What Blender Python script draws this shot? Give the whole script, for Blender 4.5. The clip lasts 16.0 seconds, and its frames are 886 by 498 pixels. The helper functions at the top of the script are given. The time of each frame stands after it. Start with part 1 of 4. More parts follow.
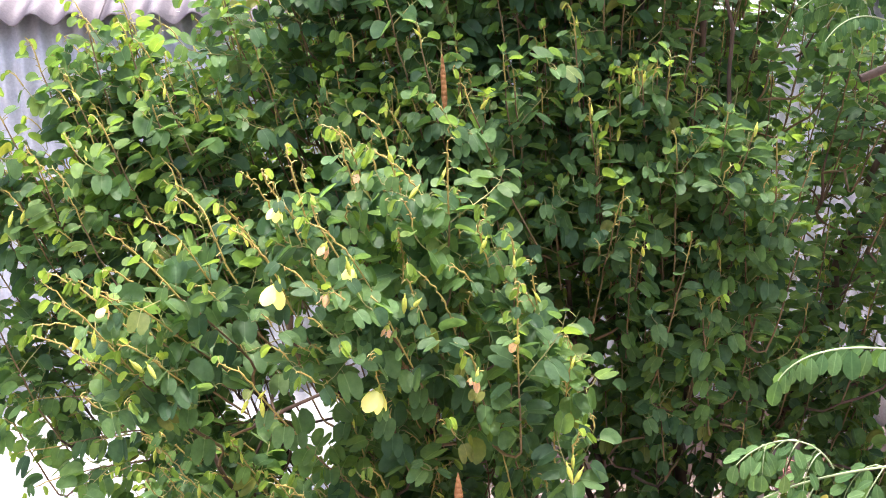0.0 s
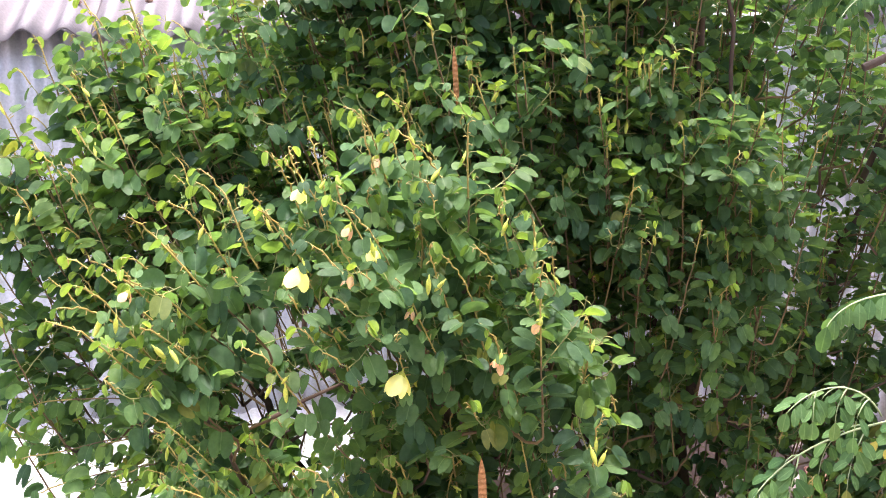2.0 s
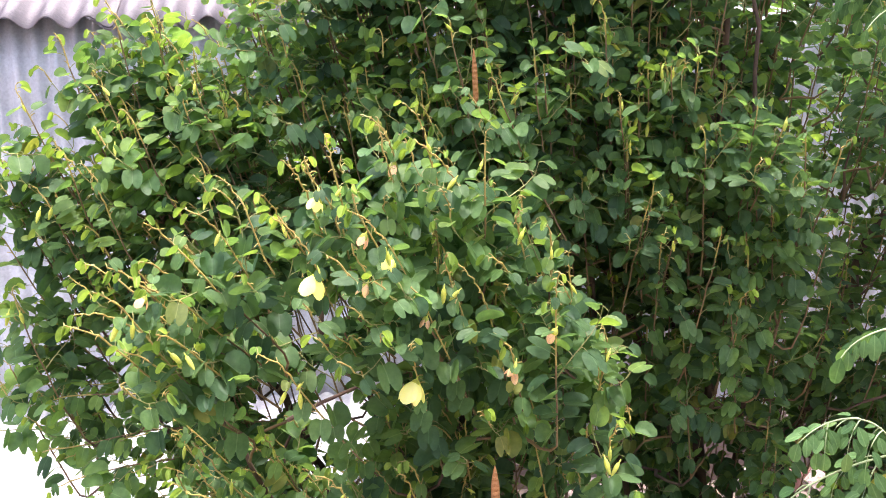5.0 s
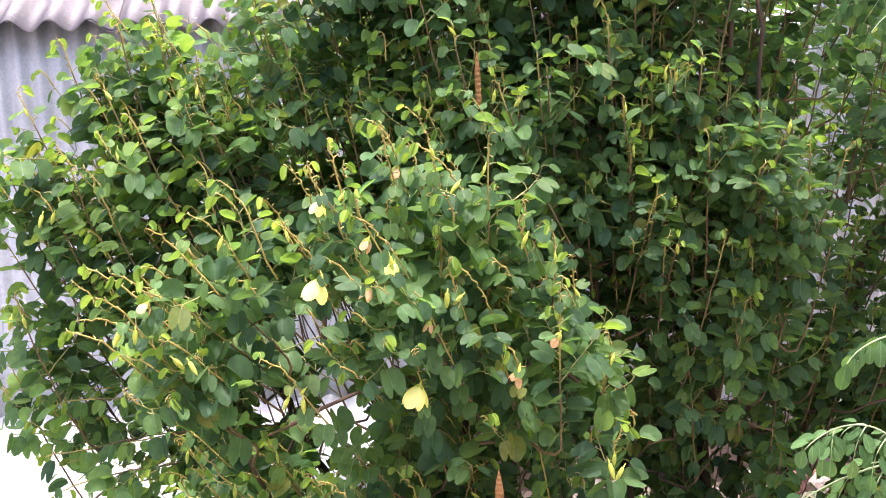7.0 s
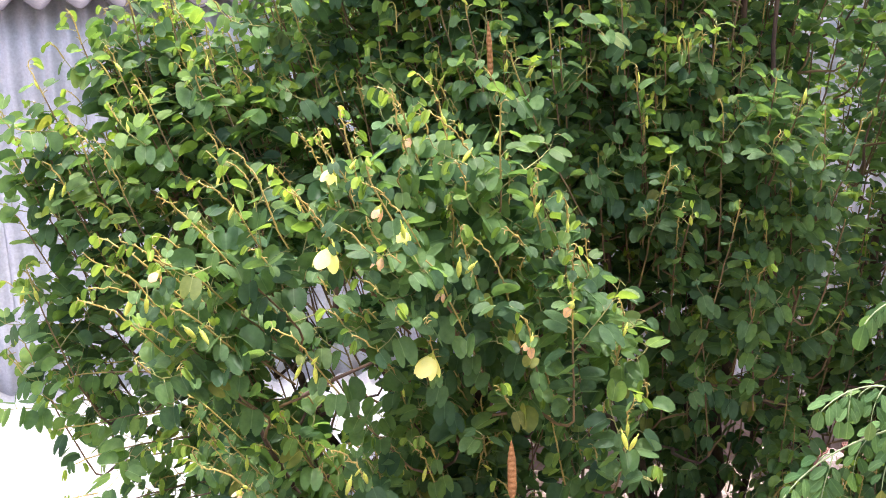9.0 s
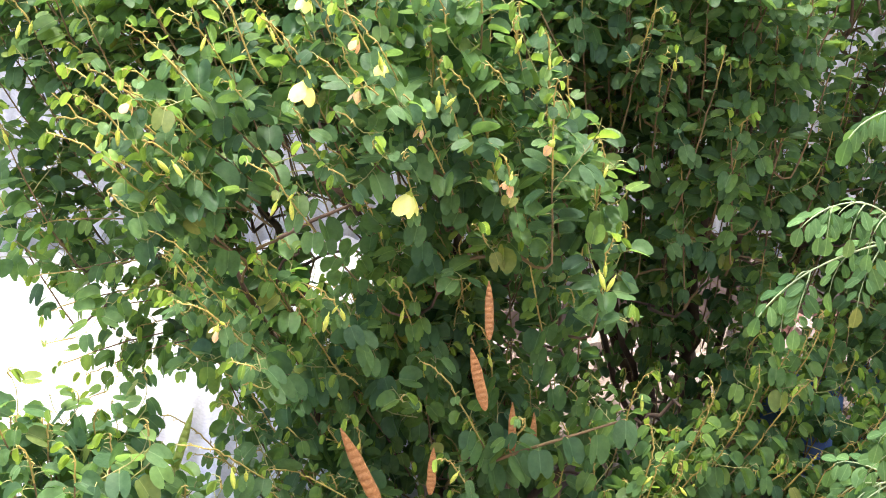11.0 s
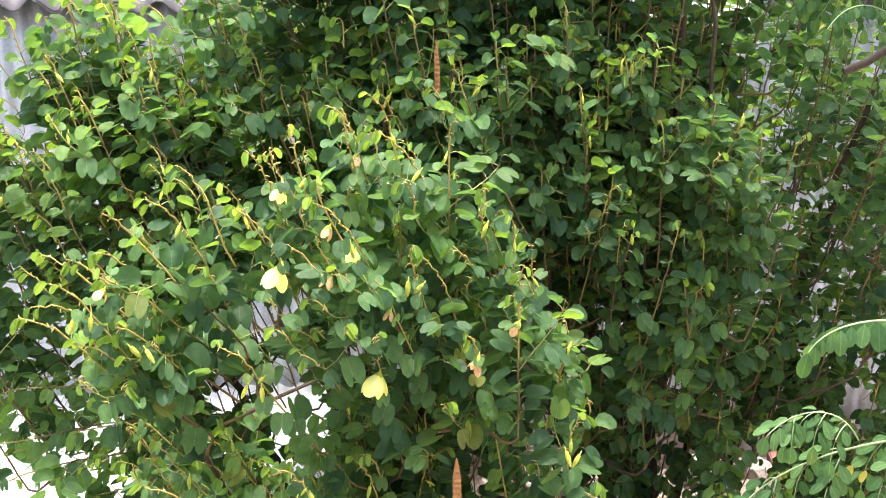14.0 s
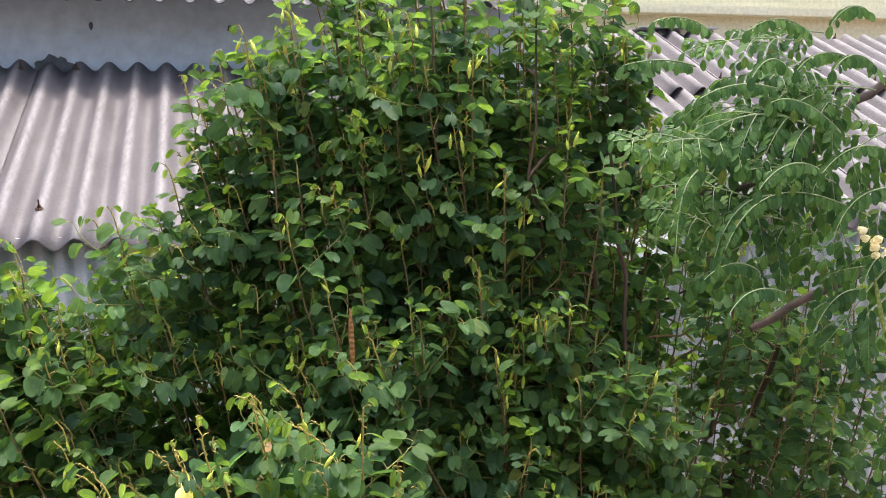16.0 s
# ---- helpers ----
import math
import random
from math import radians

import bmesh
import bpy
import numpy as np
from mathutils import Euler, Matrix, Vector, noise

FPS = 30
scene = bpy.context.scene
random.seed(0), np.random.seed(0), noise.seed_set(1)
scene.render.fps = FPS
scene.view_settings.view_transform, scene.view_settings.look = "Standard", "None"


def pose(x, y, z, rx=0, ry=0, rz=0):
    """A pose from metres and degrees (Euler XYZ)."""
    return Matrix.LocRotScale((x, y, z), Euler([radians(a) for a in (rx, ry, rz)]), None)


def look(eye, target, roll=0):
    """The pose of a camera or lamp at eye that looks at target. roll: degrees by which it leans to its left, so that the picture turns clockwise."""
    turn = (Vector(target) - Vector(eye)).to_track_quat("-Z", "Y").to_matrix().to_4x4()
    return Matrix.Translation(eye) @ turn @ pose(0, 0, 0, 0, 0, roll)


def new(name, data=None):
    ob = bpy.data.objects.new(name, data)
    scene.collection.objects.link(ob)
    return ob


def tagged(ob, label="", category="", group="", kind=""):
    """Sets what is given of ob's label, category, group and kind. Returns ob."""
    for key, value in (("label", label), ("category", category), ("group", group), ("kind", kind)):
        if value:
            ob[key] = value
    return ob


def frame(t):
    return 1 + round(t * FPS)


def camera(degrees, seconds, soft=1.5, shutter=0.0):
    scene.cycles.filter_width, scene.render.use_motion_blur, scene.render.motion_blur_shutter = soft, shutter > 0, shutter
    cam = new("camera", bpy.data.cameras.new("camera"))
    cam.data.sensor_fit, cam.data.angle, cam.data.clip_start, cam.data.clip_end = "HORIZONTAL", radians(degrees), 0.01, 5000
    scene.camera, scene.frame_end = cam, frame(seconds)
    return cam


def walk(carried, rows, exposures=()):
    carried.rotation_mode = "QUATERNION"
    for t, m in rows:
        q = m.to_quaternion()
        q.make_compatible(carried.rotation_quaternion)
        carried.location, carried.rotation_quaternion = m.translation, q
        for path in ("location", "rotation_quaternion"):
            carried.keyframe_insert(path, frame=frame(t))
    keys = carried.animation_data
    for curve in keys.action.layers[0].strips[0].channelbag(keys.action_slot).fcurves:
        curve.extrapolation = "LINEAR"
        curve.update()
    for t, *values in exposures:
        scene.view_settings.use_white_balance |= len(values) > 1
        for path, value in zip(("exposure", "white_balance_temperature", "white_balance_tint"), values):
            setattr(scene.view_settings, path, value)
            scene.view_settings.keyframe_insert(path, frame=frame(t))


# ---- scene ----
cam = camera(46.0, 16.0, soft=0.95)
PATH = [
    (0, (0.699, -1.069, 2.102), (0.873, 0.861, 1.609), -1.2),
    (0.5, (0.678, -1.054, 2.087), (0.861, 0.877, 1.597), -1.4),
    (1, (0.644, -1.07, 2.045), (0.861, 0.864, 1.582), -1.3),
    (1.5, (0.609, -1.08, 1.995), (0.843, 0.86, 1.57), -1.5),
    (2, (0.575, -1.086, 1.983), (0.823, 0.855, 1.572), -1.5),
    (2.5, (0.573, -1.075, 2.012), (0.808, 0.866, 1.587), -1.1),
    (3, (0.603, -1.067, 2.046), (0.796, 0.872, 1.594), -1.3),
    (3.5, (0.596, -1.069, 2.044), (0.803, 0.868, 1.592), -0.9),
    (4, (0.595, -1.071, 2.042), (0.8, 0.865, 1.587), -1.0),
    (6.5, (0.603, -1.063, 2.067), (0.794, 0.874, 1.604), -1.1),
    (7, (0.599, -1.06, 2.058), (0.79, 0.877, 1.597), -1.3),
    (7.5, (0.597, -1.048, 2.055), (0.774, 0.889, 1.592), -1.5),
    (8, (0.597, -1.046, 2.051), (0.775, 0.892, 1.591), -1.5),
    (8.2, (0.598, -1.05, 2.048), (0.775, 0.888, 1.587), -1.5),
    (10.3, (0.581, -1.058, 1.95), (0.742, 0.842, 1.348), -1.5),
    (10.5, (0.579, -1.057, 1.94), (0.748, 0.834, 1.31), -1.5),
    (11, (0.597, -1.058, 1.913), (0.794, 0.81, 1.226), -0.8),
    (11.5, (0.6, -1.059, 1.9), (0.845, 0.793, 1.187), 0.1),
    (12, (0.602, -1.073, 1.895), (0.868, 0.77, 1.163), 0.2),
    (12.5, (0.602, -1.062, 1.906), (0.864, 0.777, 1.165), 0.3),
    (13, (0.583, -1.055, 1.957), (0.857, 0.787, 1.227), 0.3),
    (13.5, (0.578, -1.047, 2.008), (0.856, 0.832, 1.382), -0.1),
    (14, (0.555, -1.055, 2.057), (0.862, 0.862, 1.575), 0.0),
    (14.5, (0.579, -1.048, 2.105), (0.919, 0.887, 1.73), 0.0),
    (15, (0.578, -1.039, 2.17), (0.958, 0.902, 1.87), 0.0),
    (15.5, (0.592, -1.021, 2.229), (0.982, 0.928, 2.003), -0.4),
    (16, (0.601, -1.012, 2.271), (1.048, 0.931, 2.111), -0.6),
]
walk(cam, [(t, look(eye, target, roll)) for t, eye, target, roll in PATH],
     [(0, 0.9, 6150, 19), (8, 0.82, 6150, 19), (10.5, 0.8, 6150, 17), (11.3, 1.1, 6250, 9), (13, 1.0, 6250, 8), (13.5, 0.95, 6250, 7), (14.5, 0.88, 6250, 7), (15.5, 0.55, 6250, 7), (16, 0.05, 6250, 7)])

# ---- light ----
world = bpy.data.worlds.new("sky")
scene.world = world
world.use_nodes = True
wn = world.node_tree
sky = wn.nodes.new("ShaderNodeTexSky")
sky.sky_type = "NISHITA"
sky.sun_disc = False
sky.sun_elevation = radians(85)
sky.sun_rotation = radians(50)
sky.air_density, sky.dust_density = 1.0, 7.0
wn.links.new(sky.outputs[0], wn.nodes["Background"].inputs[0])
wn.nodes["Background"].inputs[1].default_value = 0.42

sun = new("sun", bpy.data.lights.new("sun", "SUN"))
sun.data.energy, sun.data.angle, sun.data.color = 3.3, radians(3.0), (1.0, 0.95, 0.86)
sun.matrix_world = look((0.07, 0.06, 0.995), (0, 0, 0))

rng = np.random.default_rng(7)


# ---- materials ----
def material(name):
    m = bpy.data.materials.new(name)
    m.use_nodes = True
    nt = m.node_tree
    return m, nt, nt.nodes["Principled BSDF"]


def noise_tex(nt, scale, detail=4.0, rough=0.55, squash=None):
    n = nt.nodes.new("ShaderNodeTexNoise")
    n.inputs["Scale"].default_value = scale
    n.inputs["Detail"].default_value = detail
    n.inputs["Roughness"].default_value = rough
    c = nt.nodes.new("ShaderNodeTexCoord")
    if squash:
        mp = nt.nodes.new("ShaderNodeMapping")
        mp.inputs["Scale"].default_value = squash
        nt.links.new(c.outputs["Object"], mp.inputs["Vector"])
        nt.links.new(mp.outputs[0], n.inputs["Vector"])
    else:
        nt.links.new(c.outputs["Object"], n.inputs["Vector"])
    return n.outputs["Fac"]


def ramp(nt, fac, stops):
    r = nt.nodes.new("ShaderNodeValToRGB")
    el = r.color_ramp.elements
    while len(el) < len(stops):
        el.new(0.5)
    for e, (p, c) in zip(el, stops):
        e.position, e.color = p, (*c, 1)
    nt.links.new(fac, r.inputs[0])
    return r.outputs[0]


def mix(nt, a, b, fac, mode="MIX"):
    m = nt.nodes.new("ShaderNodeMix")
    m.data_type, m.blend_type = "RGBA", mode
    for sock, v in ((m.inputs[0], fac), (m.inputs[6], a), (m.inputs[7], b)):
        if hasattr(v, "is_linked"):
            nt.links.new(v, sock)
        elif isinstance(v, tuple):
            sock.default_value = (*v, 1)
        else:
            sock.default_value = v
    return m.outputs[2]


def bump(nt, p, height, strength, distance):
    b = nt.nodes.new("ShaderNodeBump")
    b.inputs["Strength"].default_value = strength
    b.inputs["Distance"].default_value = distance
    nt.links.new(height, b.inputs["Height"])
    nt.links.new(b.outputs[0], p.inputs["Normal"])


def rough_mat(name, dark, light, scale, roughness=0.85, fine=60.0, relief=0.003, metal=0.0, squash=None):
    m, nt, p = material(name)
    big = noise_tex(nt, scale, 5, 0.6, squash=squash)
    small = noise_tex(nt, fine, 3, 0.6)
    base = ramp(nt, big, [(0.3, dark), (0.72, light)])
    tone = ramp(nt, small, [(0.3, (0.72, 0.72, 0.72)), (0.7, (1.0, 1.0, 1.0))])
    nt.links.new(mix(nt, base, tone, 0.8, "MULTIPLY"), p.inputs["Base Color"])
    p.inputs["Roughness"].default_value = roughness
    p.inputs["Metallic"].default_value = metal
    bump(nt, p, small, 0.6, relief)
    return m


def leaf_mat(name, dark, light, glow, translucent=0.42, single=False, gloss=0.5):
    """Leaf skin: each leaf of its own tone, mottled, with light passing through."""
    m, nt, p = material(name)
    if single:
        rnd = nt.nodes.new("ShaderNodeObjectInfo").outputs["Random"]
    else:
        rnd = nt.nodes.new("ShaderNodeNewGeometry").outputs["Random Per Island"]
    tone = ramp(nt, rnd, [(0.0, dark), (0.75, light), (0.97, tuple(min(1, c * 1.25) for c in light)), (1.0, (0.17, 0.18, 0.05))])
    if not single:
        drift = ramp(nt, noise_tex(nt, 4.5, 2, 0.5), [(0.35, (0.82, 0.88, 1.0)), (0.65, (1.14, 1.14, 0.95))])
        tone = mix(nt, tone, drift, 1.0, "MULTIPLY")
    spots = ramp(nt, noise_tex(nt, 3.3 if single else 55, 4, 0.6), [(0.3, (0.72, 0.76, 0.7)), (0.7, (1.08, 1.06, 1.0))])
    col = mix(nt, tone, spots, 1.0, "MULTIPLY")
    rib = nt.nodes.new("ShaderNodeAttribute")
    rib.attribute_name = "rib"
    line = ramp(nt, rib.outputs["Fac"], [(0.0, (1.0, 1.0, 1.0)), (0.05, (0.0, 0.0, 0.0))])
    pale = mix(nt, col, (1.9, 1.7, 1.9), 1.0, "MULTIPLY")
    col = mix(nt, col, pale, line)
    nt.links.new(col, p.inputs["Base Color"])
    p.inputs["Roughness"].default_value = gloss
    p.inputs["Specular IOR Level"].default_value = 0.2
    bump(nt, p, noise_tex(nt, 10 if single else 160, 2), 0.3, 0.004 if single else 0.001)
    tr = nt.nodes.new("ShaderNodeBsdfTranslucent")
    nt.links.new(mix(nt, col, glow, 1.0, "MULTIPLY"), tr.inputs[0])
    ms = nt.nodes.new("ShaderNodeMixShader")
    ms.inputs[0].default_value = translucent
    nt.links.new(p.outputs[0], ms.inputs[1])
    nt.links.new(tr.outputs[0], ms.inputs[2])
    nt.links.new(ms.outputs[0], nt.nodes["Material Output"].inputs["Surface"])
    return m


G_D, G_L = (0.041, 0.089, 0.047), (0.098, 0.178, 0.074)
LEAF = leaf_mat("shrub_leaf", G_D, G_L, (2.6, 2.4, 1.15), 0.45)
LEAF_ONE = leaf_mat("shrub_leaf_single", G_D, G_L, (2.6, 2.4, 1.15), 0.45, single=True)
FRESH_LEAF = leaf_mat("fresh_leaf", (0.062, 0.124, 0.042), (0.124, 0.204, 0.064), (2.4, 2.2, 0.95), 0.45)
YOUNG = leaf_mat("young_leaf", (0.13, 0.22, 0.04), (0.27, 0.37, 0.075), (1.5, 1.5, 0.8), 0.4)
MORINGA = leaf_mat("moringa_leaf", (0.045, 0.105, 0.035), (0.105, 0.19, 0.06), (2.2, 2.1, 0.9), 0.35, gloss=0.5)
MORINGA_ONE = leaf_mat("moringa_leaf_single", (0.050, 0.115, 0.042), (0.105, 0.195, 0.075), (2.2, 2.1, 0.9), 0.35, single=True, gloss=0.5)
BARK = rough_mat("bark", (0.05, 0.032, 0.022), (0.16, 0.10, 0.065), 14, 0.85, 90, 0.003, squash=(1, 1, 0.3))
TWIG = rough_mat("twig", (0.12, 0.075, 0.035), (0.26, 0.175, 0.07), 12, 0.7, 120, 0.001)
GREEN_TWIG = rough_mat("green_twig", (0.22, 0.24, 0.07), (0.36, 0.34, 0.11), 12, 0.6, 120, 0.001)
GOLD_TWIG = rough_mat("golden_shoot", (0.32, 0.24, 0.055), (0.48, 0.38, 0.10), 12, 0.6, 120, 0.001)
FROND_STALK = rough_mat("frond_stalk", (0.25, 0.32, 0.14), (0.38, 0.46, 0.23), 12, 0.6, 120, 0.001)
REDWOOD = rough_mat("red_brown_branch", (0.095, 0.056, 0.040), (0.20, 0.125, 0.085), 16, 0.75, 110, 0.001)
MORINGA_BARK = rough_mat("moringa_bark", (0.055, 0.038, 0.030), (0.14, 0.10, 0.078), 20, 0.85, 110, 0.003)
YELLOWED = rough_mat("yellowed_leaf", (0.50, 0.48, 0.06), (0.68, 0.62, 0.10), 30, 0.5, 150, 0.0005)
PETAL = leaf_mat("petal", (0.60, 0.63, 0.20), (0.72, 0.74, 0.30), (1.1, 1.1, 0.9), 0.4)
CREAM = leaf_mat("cream_petal", (0.62, 0.58, 0.36), (0.74, 0.71, 0.52), (1.0, 1.0, 0.8), 0.3)
WITHERED = leaf_mat("withered_petal", (0.46, 0.28, 0.14), (0.62, 0.43, 0.25), (1.0, 0.9, 0.7), 0.3)
BUD = leaf_mat("bud", (0.28, 0.34, 0.06), (0.42, 0.45, 0.10), (1.2, 1.2, 0.7), 0.3)
POD = rough_mat("dry_pod", (0.29, 0.12, 0.033), (0.45, 0.215, 0.07), 40, 0.6, 150, 0.002)
GREEN_POD = rough_mat("green_pod", (0.18, 0.24, 0.04), (0.30, 0.36, 0.07), 40, 0.5, 150, 0.001)


def fibre_cement():
    """Weathered wavy sheet: mottled grey-brown, paler in streaks along its crests."""
    m, nt, p = material("fibre_cement")
    base = ramp(nt, noise_tex(nt, 3.0, 5, 0.6, squash=(3, 0.6, 1)), [(0.3, (0.095, 0.082, 0.086)), (0.72, (0.185, 0.162, 0.168))])
    small = noise_tex(nt, 70, 3, 0.6)
    tone = ramp(nt, small, [(0.3, (0.72, 0.72, 0.72)), (0.7, (1.0, 1.0, 1.0))])
    col = mix(nt, base, tone, 0.8, "MULTIPLY")
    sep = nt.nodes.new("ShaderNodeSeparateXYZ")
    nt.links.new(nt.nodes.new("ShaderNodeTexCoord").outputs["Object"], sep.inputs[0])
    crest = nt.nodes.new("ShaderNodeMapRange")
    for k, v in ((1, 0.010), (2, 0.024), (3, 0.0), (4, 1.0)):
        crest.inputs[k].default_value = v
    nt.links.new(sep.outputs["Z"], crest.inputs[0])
    pale_streaks = ramp(nt, noise_tex(nt, 60, 5, 0.75, squash=(1, 0.22, 1)), [(0.36, (0.12, 0.12, 0.12)), (0.74, (0.8, 0.8, 0.8))])
    mask = mix(nt, (0, 0, 0), pale_streaks, crest.outputs[0])
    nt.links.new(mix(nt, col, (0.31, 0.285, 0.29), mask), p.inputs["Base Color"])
    p.inputs["Roughness"].default_value = 0.62
    bump(nt, p, small, 0.6, 0.004)
    return m


ASBESTOS = fibre_cement()
TIN = rough_mat("galvanised_tin", (0.44, 0.45, 0.475), (0.64, 0.65, 0.675), 2.5, 0.55, 90, 0.001, metal=0.1, squash=(2, 2, 0.5))
WHITE_TIN = rough_mat("bright_tin", (0.50, 0.51, 0.53), (0.64, 0.65, 0.67), 4, 0.4, 90, 0.001, metal=0.1)
PLASTER = rough_mat("grey_plaster", (0.50, 0.56, 0.62), (0.60, 0.65, 0.70), 1.2, 0.9, 14, 0.001)
YELLOW = rough_mat("yellow_plaster", (0.80, 0.73, 0.48), (0.87, 0.81, 0.58), 1.0, 0.9, 30, 0.002)
SKY_BLOCKER = rough_mat("sky_blocker_plaster", (0.56, 0.57, 0.58), (0.66, 0.67, 0.68), 1.2, 0.9, 30, 0.002)
SOIL = rough_mat("soil", (0.18, 0.137, 0.108), (0.30, 0.238, 0.193), 3.5, 0.95, 24, 0.02)
STONE = rough_mat("stone", (0.28, 0.22, 0.19), (0.52, 0.44, 0.39), 8, 0.9, 40, 0.006)
PLINTH = rough_mat("plinth_cement", (0.19, 0.135, 0.115), (0.36, 0.28, 0.245), 5, 0.9, 50, 0.005)
BRICK = rough_mat("red_brick", (0.22, 0.10, 0.075), (0.34, 0.18, 0.14), 12, 0.9, 70, 0.004)
RUST = rough_mat("rusty_steel", (0.06, 0.03, 0.02), (0.16, 0.09, 0.06), 60, 0.8, 200, 0.001, metal=0.3)
TARP = rough_mat("blue_plastic", (0.02, 0.07, 0.20), (0.05, 0.14, 0.36), 5, 0.4, 60, 0.004)
DARK = rough_mat("tank_plastic", (0.05, 0.06, 0.08), (0.12, 0.14, 0.18), 5, 0.5, 60, 0.002)
TAR = rough_mat("tar", (0.06, 0.062, 0.068), (0.15, 0.15, 0.16), 14, 0.9, 90, 0.004)


# ---- building helpers ----
def unit(v):
    v = np.asarray(v, float)
    return v / (np.linalg.norm(v) + 1e-9)


def mesh_of(name, verts, faces, smooth=True):
    """A mesh from arrays; all faces have the same number of corners, or come as a list."""
    me = bpy.data.meshes.new(name)
    verts = np.asarray(verts, np.float32)
    if isinstance(faces, np.ndarray):
        n, k = faces.shape
        me.vertices.add(len(verts))
        me.vertices.foreach_set("co", verts.ravel())
        me.loops.add(n * k)
        me.loops.foreach_set("vertex_index", faces.astype(np.int32).ravel())
        me.polygons.add(n)
        me.polygons.foreach_set("loop_start", np.arange(0, n * k, k, dtype=np.int32))
        me.update(calc_edges=True)
        me.validate()
    else:
        me.from_pydata(verts.tolist(), [], faces)
    if smooth:
        me.polygons.foreach_set("use_smooth", np.ones(len(me.polygons), bool))
    return me


def put(name, me, mat, parent=None, label="", kind=""):
    if not me.materials:
        me.materials.append(mat)
    ob = new(name, me)
    if parent is not None:
        ob.parent = parent
    return tagged(ob, label, kind=kind)


def part(name, bm, mat, parent=None, label=""):
    me = bpy.data.meshes.new(name)
    bm.to_mesh(me)
    bm.free()
    return put(name, me, mat, parent, label)


def empty(name, place, label, category, group="", kind=""):
    ob = new(name)
    ob.empty_display_size = 0.1
    ob.location = place
    return tagged(ob, label, category, group, kind)


def box_bm(x0, x1, y0, y1, z0, z1, bevel=0.004):
    bm = bmesh.new()
    bmesh.ops.create_cube(bm, size=1, matrix=Matrix.LocRotScale(((x0 + x1) / 2, (y0 + y1) / 2, (z0 + z1) / 2), None, (x1 - x0, y1 - y0, z1 - z0)))
    if bevel:
        bmesh.ops.bevel(bm, geom=bm.edges[:], offset=bevel, segments=2, affect="EDGES")
    return bm


def tubes(lines, sides=5):
    """Tapered round rods along polylines: (points, radii) each."""
    V, F, at = [], [], 0
    ang = np.arange(sides) * 2 * np.pi / sides
    ring = np.stack([np.cos(ang), np.sin(ang)], 1)
    for pts, rad in lines:
        pts = np.asarray(pts, float)
        n = len(pts)
        d = np.gradient(pts, axis=0)
        d /= np.linalg.norm(d, axis=1)[:, None] + 1e-9
        ref = np.where(np.abs(d[:, 2:3]) > 0.9, np.array([[1.0, 0, 0]]), np.array([[0, 0, 1.0]]))
        a = np.cross(d, ref)
        a /= np.linalg.norm(a, axis=1)[:, None] + 1e-9
        b = np.cross(d, a)
        r = np.asarray(rad)[:, None, None]
        V.append((pts[:, None, :] + r * (ring[None, :, :1] * a[:, None, :] + ring[None, :, 1:] * b[:, None, :])).reshape(-1, 3))
        i = np.arange(n - 1)[:, None] * sides + np.arange(sides)[None, :]
        j = np.arange(n - 1)[:, None] * sides + (np.arange(sides)[None, :] + 1) % sides
        F.append((np.stack([i, j, j + sides, i + sides], -1).reshape(-1, 4)) + at)
        at += n * sides
    return np.concatenate(V), np.concatenate(F)


def frames_of(direction, normal):
    """Rotation matrices whose y runs along the direction and z near the normal."""
    y = direction / (np.linalg.norm(direction, axis=1)[:, None] + 1e-9)
    x = np.cross(y, normal)
    x /= np.linalg.norm(x, axis=1)[:, None] + 1e-9
    z = np.cross(x, y)
    return np.stack([x, y, z], 2)


def spread(templates, which, pos, rot, size):
    """Many small copies of template meshes in one mesh."""
    V, F, at = [], [], 0
    for k, (tv, tf) in enumerate(templates):
        sel = which == k
        if not sel.any():
            continue
        v = np.einsum("nij,vj->nvi", rot[sel], tv) * size[sel][:, None, None] + pos[sel][:, None, :]
        n = len(v)
        f = tf[None] + (np.arange(n) * len(tv))[:, None, None] + at
        V.append(v.reshape(-1, 3))
        F.append(f.reshape(-1, tf.shape[1]))
        at += n * len(tv)
    return np.concatenate(V), np.concatenate(F)


def ribbed(me, templates, which):
    """Gives each corner of the leaves its distance from the midrib."""
    vals = [np.tile(np.abs(tv[:, 0]) + 0.02, int((which == k).sum())) for k, (tv, tf) in enumerate(templates)]
    at = me.attributes.new("rib", "FLOAT", "POINT")
    at.data.foreach_set("value", np.concatenate(vals).astype(np.float32))
    return me


